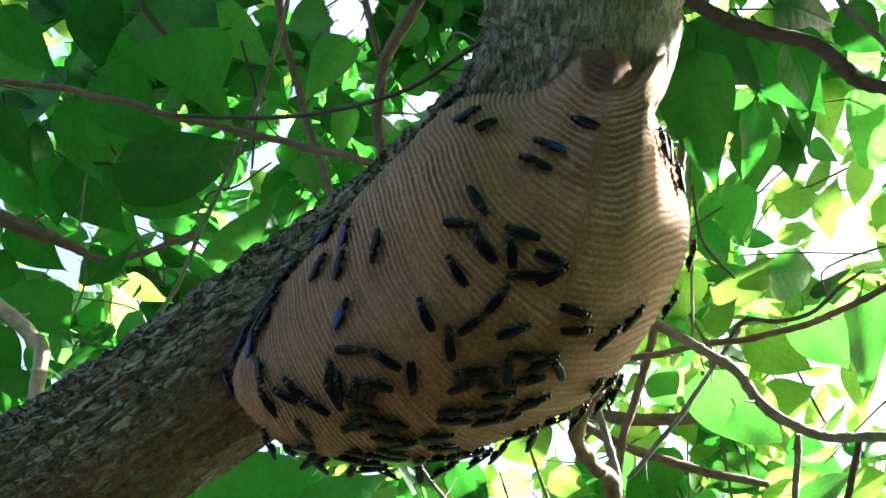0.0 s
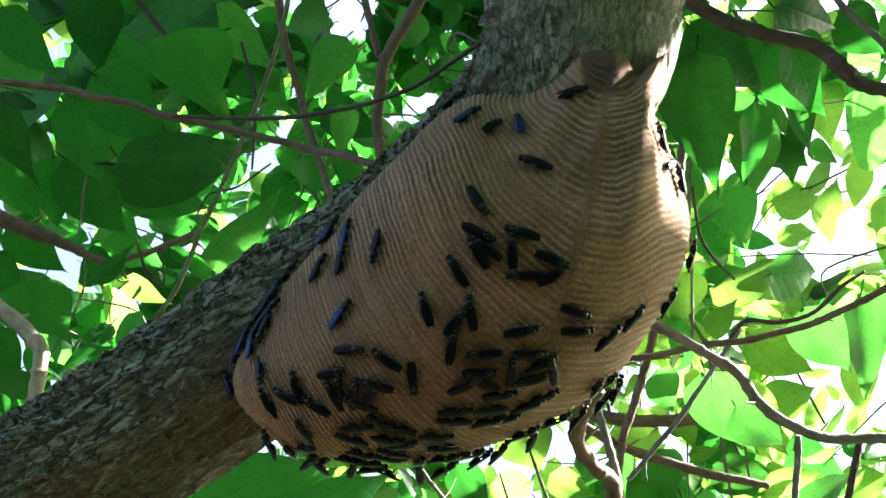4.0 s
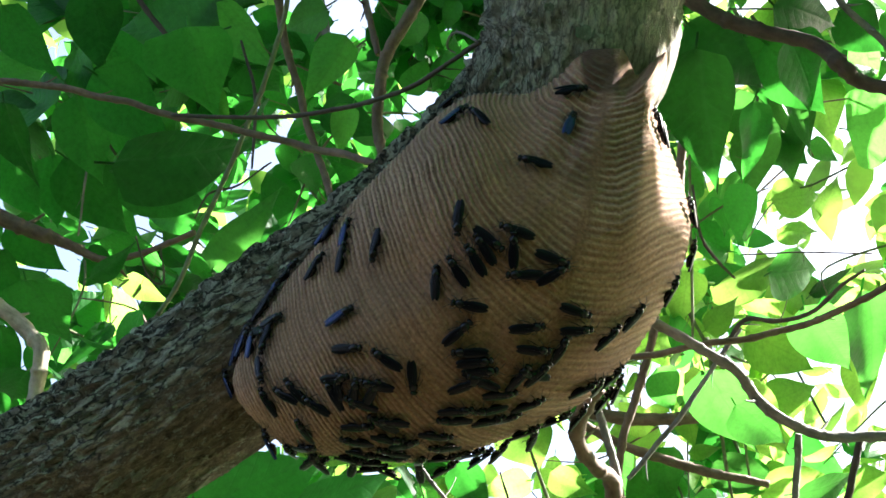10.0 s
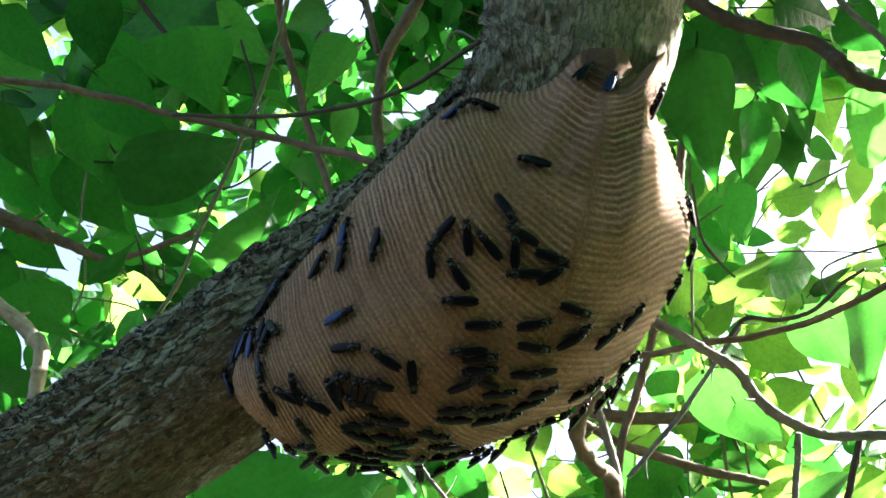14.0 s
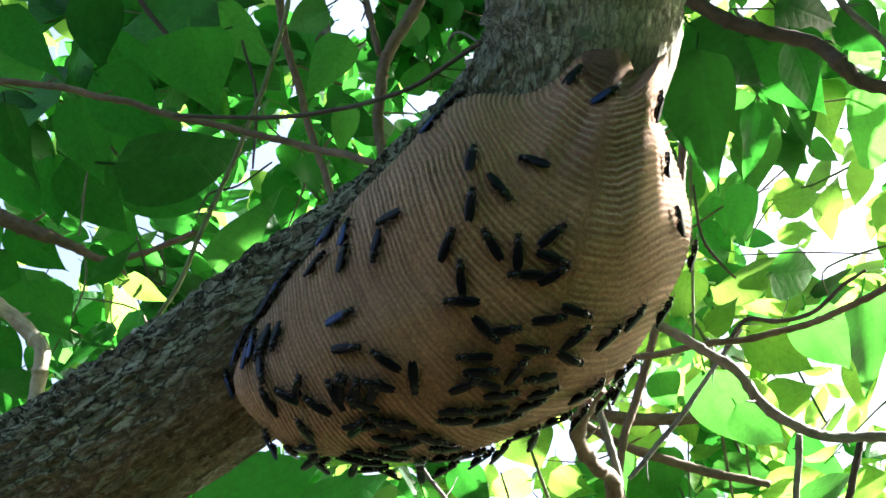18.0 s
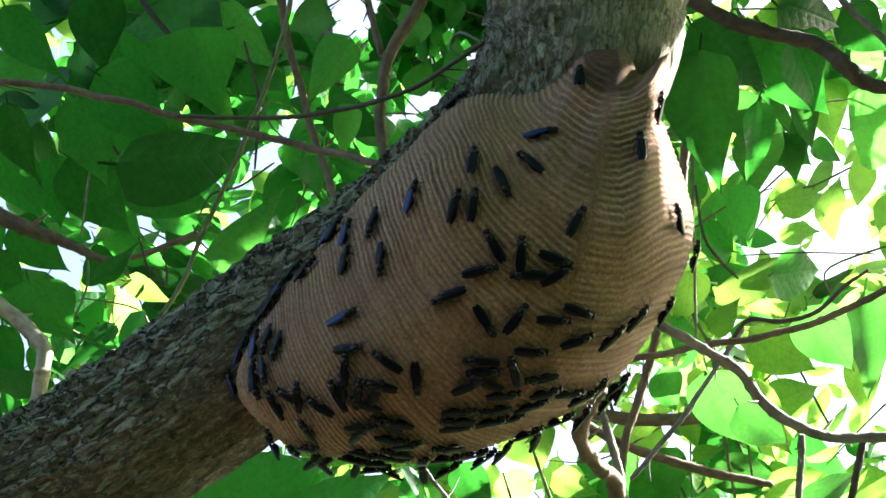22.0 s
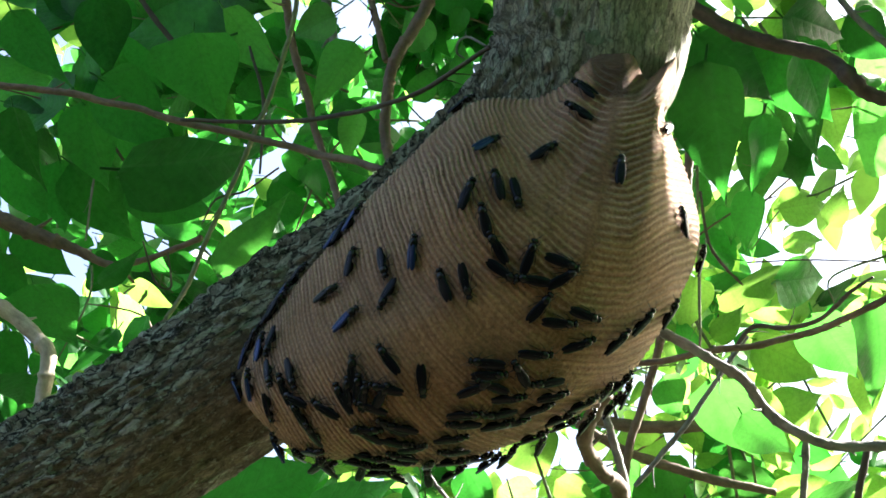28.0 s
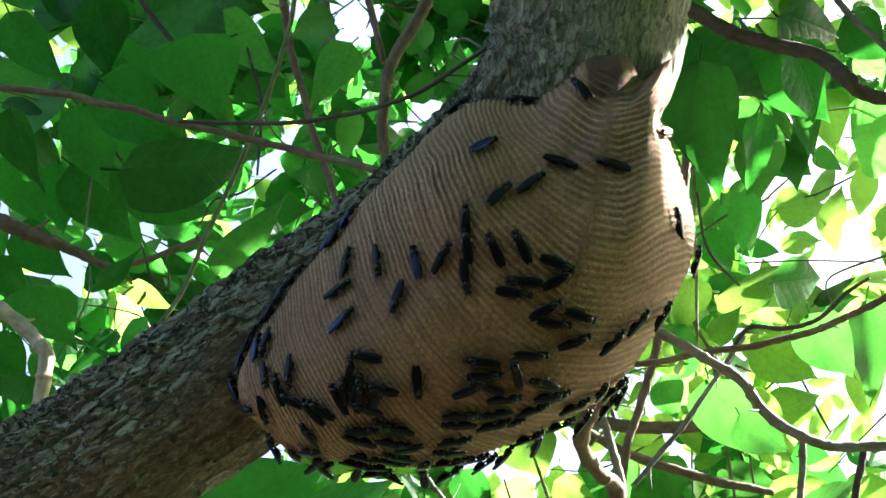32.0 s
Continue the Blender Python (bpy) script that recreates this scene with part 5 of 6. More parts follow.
settle(1, -0.1427, -0.0737, 0.8545, 88)
settle(1, -0.1282, -0.0664, 0.8268, 112)
crawler_w41 = settle(0, -0.1198, -0.0506, 0.8280, -78)
settle(0, -0.1187, -0.0803, 0.8038, -42)
settle(1, -0.1475, -0.0952, 0.8546, 158)
crawler_w44 = settle(0, -0.1120, -0.1008, 0.7998, 128)
settle(0, -0.0984, -0.0944, 0.7851, 172)
crawler_w46 = settle(0, -0.0915, -0.0901, 0.7779, 150)
settle(0, -0.0777, -0.0992, 0.7712, 160)
crawler_w48 = settle(0, -0.0690, -0.0803, 0.7606, 75)
settle(0, -0.0658, -0.0916, 0.7617, 120)
settle(0, -0.0536, -0.0893, 0.7542, 72)
settle(0, -0.0388, -0.0828, 0.7463, 172)
settle(0, -0.0487, -0.0950, 0.7549, 165)
settle(0, -0.0875, -0.1168, 0.7885, 92)
settle(0, -0.0916, -0.1299, 0.8085, 50)
settle(0, -0.0863, -0.1427, 0.8395, 69)
crawler_w56 = settle(0, -0.0564, -0.1084, 0.7671, 60)
settle(0, -0.0542, -0.1102, 0.7683, 20)
settle(0, -0.0361, -0.1080, 0.7625, 140)
crawler_w59 = settle(0, -0.0305, -0.1075, 0.7609, 165)
settle(0, -0.0351, -0.1182, 0.7714, 6)
settle(0, -0.0251, -0.1221, 0.7736, 48)
settle(0, -0.0621, -0.1381, 0.8150, -25)
settle(0, -0.0485, -0.1407, 0.8166, 197)
settle(0, -0.0532, -0.1312, 0.7959, 4)
settle(0, -0.0347, -0.1335, 0.7945, 31)
settle(0, -0.0156, -0.1371, 0.8000, 88)
settle(0, -0.0007, -0.1345, 0.7983, 25)
settle(1, 0.0164, -0.1327, 0.8030, 67)
crawler_w69 = settle(0, -0.0048, -0.1156, 0.7653, 2)
settle(0, 0.0014, -0.1250, 0.7801, 149)
crawler_w71 = settle(0, 0.0187, -0.0732, 0.7360, 185)
crawler_w72 = settle(0, 0.0484, -0.0630, 0.7365, -10)
settle(0, 0.0212, -0.0735, 0.7362, 4)
settle(0, 0.0123, -0.0820, 0.7388, 30)
settle(0, 0.0247, -0.0800, 0.7391, 150)
crawler_w76 = settle(0, 0.0393, -0.0717, 0.7377, 90)
crawler_w77 = settle(0, 0.0525, -0.0787, 0.7458, 178)
crawler_w78 = settle(0, 0.0592, -0.0687, 0.7427, 30)
crawler_w79 = settle(0, 0.0701, -0.0728, 0.7495, 120)
crawler_w80 = settle(0, 0.0552, -0.0932, 0.7595, 10)
settle(0, 0.0975, -0.0887, 0.7897, 116)
settle(0, 0.0069, -0.0980, 0.7484, 8)
settle(0, 0.0077, -0.1043, 0.7542, 170)
settle(0, 0.0294, -0.0972, 0.7529, 172)
settle(0, 0.0369, -0.1044, 0.7646, 18)
settle(0, 0.0332, -0.0876, 0.7454, 0)
settle(0, 0.0512, -0.1187, 0.7987, 25)
settle(0, 0.0726, -0.1112, 0.8062, 30)
settle(0, 0.1658, -0.0054, 0.8328, 82)
crawler_w90 = settle(0, 0.1499, -0.0375, 0.8179, 60)
crawler_w91 = settle(0, 0.1025, -0.0888, 0.7987, 20)
settle(0, -0.0757, 0.0121, 0.8404, 110)
settle(0, -0.1203, -0.0390, 0.8470, 75)
settle(0, -0.1374, -0.0632, 0.8528, 70)
settle(0, -0.0631, -0.0878, 0.7590, 80)
settle(0, -0.0432, -0.0884, 0.7499, 60)
settle(0, -0.0306, -0.1291, 0.7854, 138)
settle(0, 0.0269, -0.1058, 0.7621, 10)
settle(0, 0.0515, -0.0957, 0.7602, 25)
settle(0, -0.1020, -0.1368, 0.8323, 70)
crawler_n3 = settle(0, 0.1636, 0.0470, 0.8423, 80)
crawler_e1 = settle(1, -0.1379, -0.0642, 0.8527, 70)
crawler_e2 = settle(0, -0.1246, -0.0522, 0.8347, 60)
crawler_e3 = settle(0, -0.1182, -0.0407, 0.8386, 60)

# a fringe that hangs from the underside with tails held off
settle(0, -0.0817, -0.1406, 0.8300, 100, 24)
settle(0, -0.0605, -0.1395, 0.8300, 80, 28)
settle(0, -0.0497, -0.1430, 0.8300, 20, 18)
settle(0, -0.0355, -0.1406, 0.8300, 150, 22)
settle(0, -0.0162, -0.1441, 0.8300, 95, 30)
settle(0, -0.0031, -0.1414, 0.8300, 40, 24)
settle(1, 0.0200, -0.1364, 0.8300, 10, 20)
settle(1, -0.1144, -0.1337, 0.8300, 120, 26)
settle(0, 0.0844, -0.1083, 0.8300, 60, 26)
settle(0, 0.1010, -0.0975, 0.8300, 30, 22)
settle(0, 0.0547, -0.1218, 0.8300, 100, 26)
settle(0, 0.1110, -0.0929, 0.8300, 70, 24)
settle(0, 0.0324, -0.1306, 0.8300, 80, 24)
settle(0, -0.0909, -0.1383, 0.8300, 70, 22)


def crawl(wasp, rows):
    """Walks a wasp over the nest, from row to row: seconds, place, heading; it keeps to the skin on the way."""
    out = []
    for (t0, *p), (t1, *q) in zip(rows, rows[1:]):
        turn = (q[3] - p[3] + 180) % 360 - 180
        way = math.dist(p[:3], q[:3])
        n = max(1, int(way / 0.008), int(abs(turn) / 60) + 1)
        for k in range(n):
            s = k / n
            out.append((t0 + (t1 - t0) * s, on_nest(*[p[i] + (q[i] - p[i]) * s for i in range(3)], p[3] + turn * s)))
    out.append((rows[-1][0], on_nest(*rows[-1][1:])))
    walk(wasp, out)


def sway(ob, rows):
    """Shifts a branch by a few millimetres along a and b, as the air moves it."""
    foot = ob.location.copy()
    walk(ob, [(t, Matrix.Translation(foot + AX_A * a + AX_B * b)) for t, a, b in rows])


def motions():
    walk(cam, PATH)
    sway(KNOTTED, [(0, -0.0005, 0.0008), (3, -0.0003, -0.0001), (6, 0.0000, 0.0001), (9, -0.0007, 0.0004), (12, -0.0005, 0.0009), (14, -0.0006, 0.0007), (17, -0.0007, 0.0006), (20, -0.0004, 0.0003), (22, -0.0000, 0.0001), (23, 0.0000, 0.0001), (24, 0.0003, -0.0006), (25, 0.0008, -0.0016), (25.5, 0.0012, -0.0020), (27.5, 0.0010, -0.0042), (28, 0.0007, -0.0045), (29, -0.0004, -0.0041), (30, -0.0008, -0.0049), (31, -0.0010, -0.0043), (32, -0.0015, -0.0027)])
    sway(BENT, [(0, 0.0001, 0.0002), (3, 0.0003, -0.0003), (6, 0.0005, -0.0003), (9, 0.0000, -0.0001), (12, 0.0000, 0.0004), (14, 0.0001, 0.0003), (17, -0.0001, -0.0000), (20, -0.0002, 0.0001), (22, -0.0001, 0.0000), (23, -0.0004, 0.0001), (24, -0.0002, -0.0003), (25, -0.0004, -0.0005), (25.5, -0.0007, -0.0006), (27.5, -0.0011, -0.0017), (28, -0.0010, -0.0018), (29, -0.0010, -0.0017), (30, -0.0011, -0.0021), (31, -0.0004, -0.0021), (32, -0.0004, -0.0016)])
    sway(BROAD, [(0, -0.0001, -0.0009), (3, 0.0002, -0.0001), (6, -0.0000, -0.0002), (9, 0.0004, -0.0000), (12, 0.0005, -0.0003), (14, 0.0005, -0.0002), (17, 0.0007, -0.0006), (20, 0.0006, 0.0002), (22, 0.0008, 0.0000), (23, 0.0002, -0.0001), (24, -0.0003, -0.0003), (25, -0.0015, -0.0004), (25.5, -0.0022, -0.0007), (27.5, -0.0022, -0.0008), (28, -0.0018, -0.0009), (29, -0.0008, -0.0006), (30, -0.0003, -0.0009), (31, 0.0002, -0.0005), (32, 0.0008, -0.0004)])
    sway(LONG, [(0, 0.0002, 0.0000), (3, 0.0002, 0.0002), (6, -0.0000, -0.0002), (9, 0.0004, 0.0001), (12, 0.0005, 0.0001), (14, 0.0005, 0.0003), (17, 0.0002, 0.0002), (20, 0.0003, -0.0001), (22, -0.0002, 0.0001), (23, -0.0001, -0.0000), (24, -0.0005, 0.0001), (25, -0.0005, -0.0002), (25.5, -0.0005, -0.0003), (27.5, -0.0003, -0.0006), (28, -0.0001, -0.0008), (29, -0.0009, -0.0016), (30, -0.0007, -0.0017), (31, -0.0007, -0.0015), (32, -0.0004, -0.0009)])
    sway(HANGING, [(0, 0.0003, 0.0002), (3, 0.0001, 0.0000), (6, 0.0001, 0.0000), (9, -0.0000, 0.0002), (12, -0.0001, 0.0001), (14, 0.0001, -0.0000), (17, -0.0004, 0.0004), (20, -0.0006, 0.0007), (22, -0.0007, 0.0010), (23, -0.0006, 0.0010), (24, -0.0004, 0.0012), (25, -0.0000, 0.0013), (25.5, -0.0000, 0.0016), (27.5, -0.0003, 0.0017), (28, -0.0003, 0.0015), (29, 0.0001, 0.0014), (30, 0.0001, 0.0014), (31, -0.0001, 0.0015), (32, -0.0005, 0.0016)])
    crawl(crawler_w2, [(0, 0.0156, 0.0837, 0.7895, 60), (7, 0.0139, 0.0840, 0.7906, 60), (9, 0.0078, 0.0836, 0.7946, 58), (13, 0.0099, 0.0861, 0.7975, 58), (15, 0.0062, 0.0899, 0.8109, 60), (17, 0.0003, 0.0953, 0.8481, 65), (19, -0.0134, 0.0684, 0.7980, 75), (21, -0.0186, 0.0420, 0.7685, 85), (23, -0.0211, 0.0190, 0.7582, 80), (25, -0.0198, 0.0050, 0.7533, 82), (28, -0.0228, -0.0014, 0.7547, 85), (32, -0.0177, -0.0069, 0.7500, 112)])
    crawl(crawler_w3, [(0, 0.0259, 0.0761, 0.7788, 55), (3, 0.0285, 0.0798, 0.7851, 20), (5.5, 0.0328, 0.0664, 0.7686, 120), (6, 0.0301, 0.0711, 0.7734, 122), (7, 0.0240, 0.0796, 0.7834, 107), (9, 0.0234, 0.0808, 0.7848, 107), (11, 0.0252, 0.0854, 0.7917, 107), (13, 0.0284, 0.0984, 0.8173, 165), (14.5, 0.0267, 0.0860, 0.7930, 120), (17, 0.0170, 0.0567, 0.7550, 90), (19, 0.0170, 0.0523, 0.7513, 82), (21, 0.0163, 0.0534, 0.7523, 84), (23, 0.0163, 0.0494, 0.7492, 85), (25, 0.0162, 0.0438, 0.7454, 88), (28, 0.0270, 0.0385, 0.7433, 95), (30, 0.0211, 0.0231, 0.7348, 85), (32, 0.0299, 0.0340, 0.7415, 50)])
    crawl(crawler_w4, [(0, 0.0686, 0.0650, 0.7629, 160), (2, 0.0578, 0.0702, 0.7709, 170), (3, 0.0495, 0.0756, 0.7827, 135), (5.5, 0.0485, 0.0848, 0.7973, 20), (6, 0.0529, 0.0827, 0.7919, 15), (7, 0.0603, 0.0800, 0.7830, 12), (8, 0.0726, 0.0810, 0.7771, 30), (9, 0.0797, 0.0814, 0.7769, 65), (11, 0.0882, 0.0841, 0.7806, 70), (12, 0.1006, 0.0940, 0.7898, 75), (13, 0.1098, 0.1140, 0.8024, 82), (17, 0.1112, 0.1141, 0.8027, 80), (19, 0.0957, 0.0931, 0.7882, 15), (21, 0.0632, 0.0678, 0.7659, 10), (23, 0.0547, 0.0799, 0.7865, 10), (25, 0.0385, 0.0738, 0.7805, 55), (28, 0.0199, 0.0654, 0.7635, 50), (32, 0.0211, 0.0656, 0.7637, 50)])
    crawl(crawler_w5, [(0, 0.0583, 0.0527, 0.7541, 150), (17, 0.0576, 0.0524, 0.7540, 148), (19, 0.0567, 0.0540, 0.7555, 140), (21, 0.0532, 0.0536, 0.7561, 140), (23, 0.0525, 0.0526, 0.7555, 113), (25, 0.0476, 0.0556, 0.7593, 125), (28, 0.0560, 0.0628, 0.7634, 50), (30, 0.0596, 0.0653, 0.7647, 55), (32, 0.0502, 0.0421, 0.7476, 50)])
    crawl(crawler_w6, [(0, 0.0918, 0.0816, 0.7799, 130), (2, 0.0865, 0.0955, 0.7883, 90), (3, 0.0820, 0.1072, 0.7993, 62), (5.5, 0.0864, 0.1041, 0.7950, 10), (7, 0.0852, 0.1037, 0.7948, 10), (9, 0.0814, 0.1075, 0.8002, -20), (10.5, 0.0857, 0.1083, 0.7987, 30), (11.5, 0.0908, 0.1151, 0.8029, 50), (13, 0.0947, 0.1203, 0.8074, 60), (17, 0.0879, 0.1200, 0.8179, 78), (19, 0.0845, 0.1141, 0.8072, 80), (21, 0.0895, 0.1158, 0.8042, 76), (23, 0.0878, 0.1197, 0.8167, 110), (28, 0.0879, 0.1128, 0.8020, 125), (32, 0.0891, 0.1134, 0.8021, 110)])
    crawl(crawler_w7, [(0, 0.1488, 0.0698, 0.8251, 105), (3.5, 0.1471, 0.0731, 0.8249, 105), (5.5, 0.1455, 0.0783, 0.8267, 110), (7, 0.1446, 0.0827, 0.8286, 112), (9, 0.1475, 0.0755, 0.8277, 110), (11, 0.1460, 0.0907, 0.8356, 100), (13, 0.1414, 0.1020, 0.8264, 95), (19, 0.1430, 0.0955, 0.8316, 95), (23, 0.1388, 0.0939, 0.8225, 95), (26, 0.1402, 0.0888, 0.8245, 60), (28, 0.1440, 0.0834, 0.8281, 20), (32, 0.1478, 0.0833, 0.8342, 20)])
    crawl(crawler_w8, [(0, 0.1557, 0.0661, 0.8357, 60), (7, 0.1540, 0.0548, 0.8252, 10), (9, 0.1557, 0.0678, 0.8366, 100), (13, 0.1385, 0.1088, 0.8141, 100), (15, 0.1478, 0.0846, 0.8349, 100), (19, 0.1495, 0.0437, 0.8064, 15), (21, 0.1183, 0.0450, 0.7596, 80), (23, 0.1263, 0.0773, 0.7858, 90), (25, 0.1212, 0.1131, 0.8061, 105), (28, 0.0833, 0.0942, 0.7873, 130), (30, 0.0721, 0.0926, 0.7899, 165), (32, 0.0515, 0.1024, 0.8321, 175)])
    crawl(crawler_w9, [(0, 0.0204, 0.0286, 0.7372, -62), (6, 0.0202, 0.0287, 0.7372, -62), (7, 0.0212, 0.0270, 0.7364, -80), (8, 0.0192, 0.0259, 0.7360, -88), (9, 0.0130, 0.0211, 0.7355, -90), (10, 0.0106, 0.0187, 0.7357, -92), (11, 0.0063, 0.0170, 0.7371, -100), (13, 0.0023, 0.0093, 0.7377, -115), (14.5, 0.0005, 0.0117, 0.7390, -140), (17, -0.0241, 0.0158, 0.7601, -195), (19, -0.0392, 0.0225, 0.7828, -165), (21, -0.0423, 0.0192, 0.7844, -110), (23, -0.0502, 0.0135, 0.7915, -60), (25, -0.0578, 0.0127, 0.8041, -70), (28, -0.0421, -0.0068, 0.7705, -50), (32, -0.0430, -0.0043, 0.7724, -55)])
    crawl(crawler_w10, [(0, 0.0108, 0.0146, 0.7349, -8), (3, 0.0197, 0.0102, 0.7320, -25), (5.5, 0.0218, 0.0102, 0.7316, -25), (7, 0.0224, 0.0095, 0.7315, -25), (9, 0.0241, 0.0023, 0.7307, -20), (11, 0.0310, 0.0118, 0.7315, -60), (13, 0.0380, 0.0194, 0.7341, -65), (17, 0.0323, 0.0369, 0.7439, -62), (19, 0.0323, 0.0363, 0.7435, -60), (21, 0.0317, 0.0391, 0.7451, -75), (23, 0.0339, 0.0406, 0.7467, -80), (25, 0.0332, 0.0404, 0.7464, -85), (28, 0.0377, 0.0351, 0.7439, -88), (30, 0.0443, 0.0392, 0.7463, -85), (32, 0.0692, 0.0579, 0.7583, -18)])
    crawl(crawler_w11, [(0, 0.0260, -0.0004, 0.7304, 128), (7, 0.0278, -0.0017, 0.7302, 145), (9, 0.0197, -0.0095, 0.7305, 120), (11, 0.0225, -0.0052, 0.7305, 125), (13, 0.0280, -0.0006, 0.7303, 130), (19, 0.0294, 0.0015, 0.7303, 120), (23, 0.0294, 0.0008, 0.7302, 120), (28, 0.0273, 0.0018, 0.7304, 120), (32, 0.0289, 0.0009, 0.7303, 115)])
    crawl(crawler_w12, [(0, 0.0253, 0.0003, 0.7305, 122), (5.5, 0.0218, -0.0048, 0.7306, 122), (7, 0.0234, -0.0058, 0.7304, 122), (9, 0.0285, -0.0017, 0.7302, 130), (11, 0.0208, -0.0018, 0.7309, 110), (13, 0.0155, -0.0006, 0.7319, 102), (15, 0.0164, 0.0133, 0.7331, 90), (17, 0.0166, 0.0245, 0.7358, 86), (21, 0.0156, 0.0250, 0.7361, 86), (23, 0.0170, 0.0243, 0.7357, 82), (25, 0.0160, 0.0238, 0.7356, 88), (28, 0.0198, 0.0174, 0.7332, 105), (30, 0.0113, 0.0231, 0.7365, 90), (32, 0.0119, 0.0172, 0.7350, 95)])
    crawl(crawler_w13, [(0, 0.0418, -0.0018, 0.7289, 92), (7, 0.0419, -0.0020, 0.7289, 90), (19, 0.0445, -0.0033, 0.7287, 88), (23, 0.0446, -0.0043, 0.7287, 85), (28, 0.0451, -0.0039, 0.7287, 70), (32, 0.0447, 0.0026, 0.7292, 115)])
    crawl(crawler_w14, [(0, 0.0490, 0.0084, 0.7301, 160), (7, 0.0478, 0.0085, 0.7300, 160), (9, 0.0451, 0.0101, 0.7301, 155), (13, 0.0452, 0.0071, 0.7297, 185), (17, 0.0582, 0.0057, 0.7308, 20), (19, 0.0676, 0.0086, 0.7331, 60), (21, 0.0697, 0.0096, 0.7337, 60), (23, 0.0847, 0.0197, 0.7401, 60), (25, 0.0955, 0.0331, 0.7489, 62), (28, 0.1038, 0.0486, 0.7603, 80), (30, 0.1021, 0.0548, 0.7639, 130), (32, 0.1038, 0.0535, 0.7634, 165)])
    crawl(crawler_w17, [(0, 0.0496, -0.0157, 0.7290, 180), (23, 0.0497, -0.0154, 0.7290, 180), (28, 0.0486, -0.0167, 0.7291, 170), (32, 0.0465, -0.0167, 0.7291, 175)])
    crawl(crawler_w18, [(0, 0.0101, -0.0140, 0.7325, 125), (7, 0.0105, -0.0139, 0.7324, 125), (13, 0.0104, -0.0159, 0.7325, 125), (17, 0.0121, -0.0184, 0.7320, 110), (19, 0.0105, -0.0172, 0.7326, 70), (21, 0.0168, -0.0138, 0.7306, 20), (23, 0.0210, -0.0134, 0.7301, 5), (25, 0.0248, -0.0121, 0.7299, -30), (28, 0.0289, -0.0114, 0.7297, -35), (32, 0.0382, -0.0235, 0.7293, -8)])
    crawl(crawler_w19, [(0, -0.0090, -0.0406, 0.7339, 115), (3.5, -0.0092, -0.0377, 0.7342, 112), (5.5, -0.0061, -0.0348, 0.7338, 95), (7, -0.0038, -0.0256, 0.7363, 90), (9, -0.0030, -0.0246, 0.7364, 96), (11, -0.0037, -0.0189, 0.7385, 95), (13, -0.0053, -0.0106, 0.7405, 100), (17, -0.0019, -0.0035, 0.7384, 66), (19, 0.0057, 0.0069, 0.7358, 68), (21, 0.0050, 0.0189, 0.7380, 75), (23, 0.0065, 0.0306, 0.7406, 80), (25, 0.0056, 0.0465, 0.7503, 85), (28, 0.0090, 0.0331, 0.7408, 75), (30, 0.0218, 0.0083, 0.7314, 95), (32, 0.0126, 0.0029, 0.7329, 98)])
    crawl(crawler_w20, [(0, 0.0318, -0.0311, 0.7294, 50), (3, 0.0149, -0.0410, 0.7306, 75), (5.5, 0.0217, -0.0352, 0.7297, 138), (7, 0.0196, -0.0335, 0.7297, 143), (9, 0.0183, -0.0356, 0.7299, 165), (11, 0.0150, -0.0326, 0.7298, 172), (13, 0.0117, -0.0321, 0.7302, 178), (17, 0.0120, -0.0312, 0.7302, 180), (19, 0.0114, -0.0321, 0.7302, 180), (21, 0.0077, -0.0295, 0.7312, 195), (23, -0.0030, -0.0269, 0.7355, 200), (25, -0.0195, -0.0237, 0.7457, 125), (28, -0.0038, -0.0219, 0.7378, 115), (30, -0.0036, -0.0081, 0.7394, 98), (32, -0.0027, -0.0040, 0.7389, 52)])
    crawl(crawler_w21, [(0, 0.0175, -0.0445, 0.7310, 40), (3, 0.0092, -0.0400, 0.7308, 80), (5.5, 0.0048, -0.0500, 0.7324, 2), (7, 0.0041, -0.0500, 0.7325, 0), (9, 0.0092, -0.0496, 0.7322, 55), (10.5, 0.0075, -0.0510, 0.7324, 30), (13, 0.0192, -0.0461, 0.7311, 5), (17, 0.0263, -0.0465, 0.7310, -20), (19, 0.0226, -0.0481, 0.7313, -62), (21, 0.0226, -0.0437, 0.7307, -55), (23, 0.0207, -0.0381, 0.7301, -60), (25, 0.0127, -0.0232, 0.7315, -60), (28, 0.0084, -0.0166, 0.7333, -74), (32, 0.0113, -0.0128, 0.7321, -80)])
    crawl(crawler_w22, [(0, 0.0413, -0.0493, 0.7317, 20), (3.5, 0.0442, -0.0492, 0.7319, 12), (5.5, 0.0490, -0.0476, 0.7323, 5), (10, 0.0489, -0.0473, 0.7322, 5), (13, 0.0515, -0.0466, 0.7324, 10), (19, 0.0625, -0.0417, 0.7334, 5), (23, 0.0629, -0.0423, 0.7336, -6), (28, 0.0626, -0.0419, 0.7334, -6), (32, 0.0625, -0.0415, 0.7334, -10)])
    crawl(crawler_w24, [(0, 0.0793, -0.0486, 0.7402, -6), (11, 0.0788, -0.0489, 0.7402, -4), (13, 0.0793, -0.0520, 0.7416, 25), (19, 0.0784, -0.0540, 0.7421, 40), (23, 0.0771, -0.0552, 0.7422, 12), (28, 0.0747, -0.0553, 0.7414, 15), (32, 0.0749, -0.0532, 0.7405, 15)])
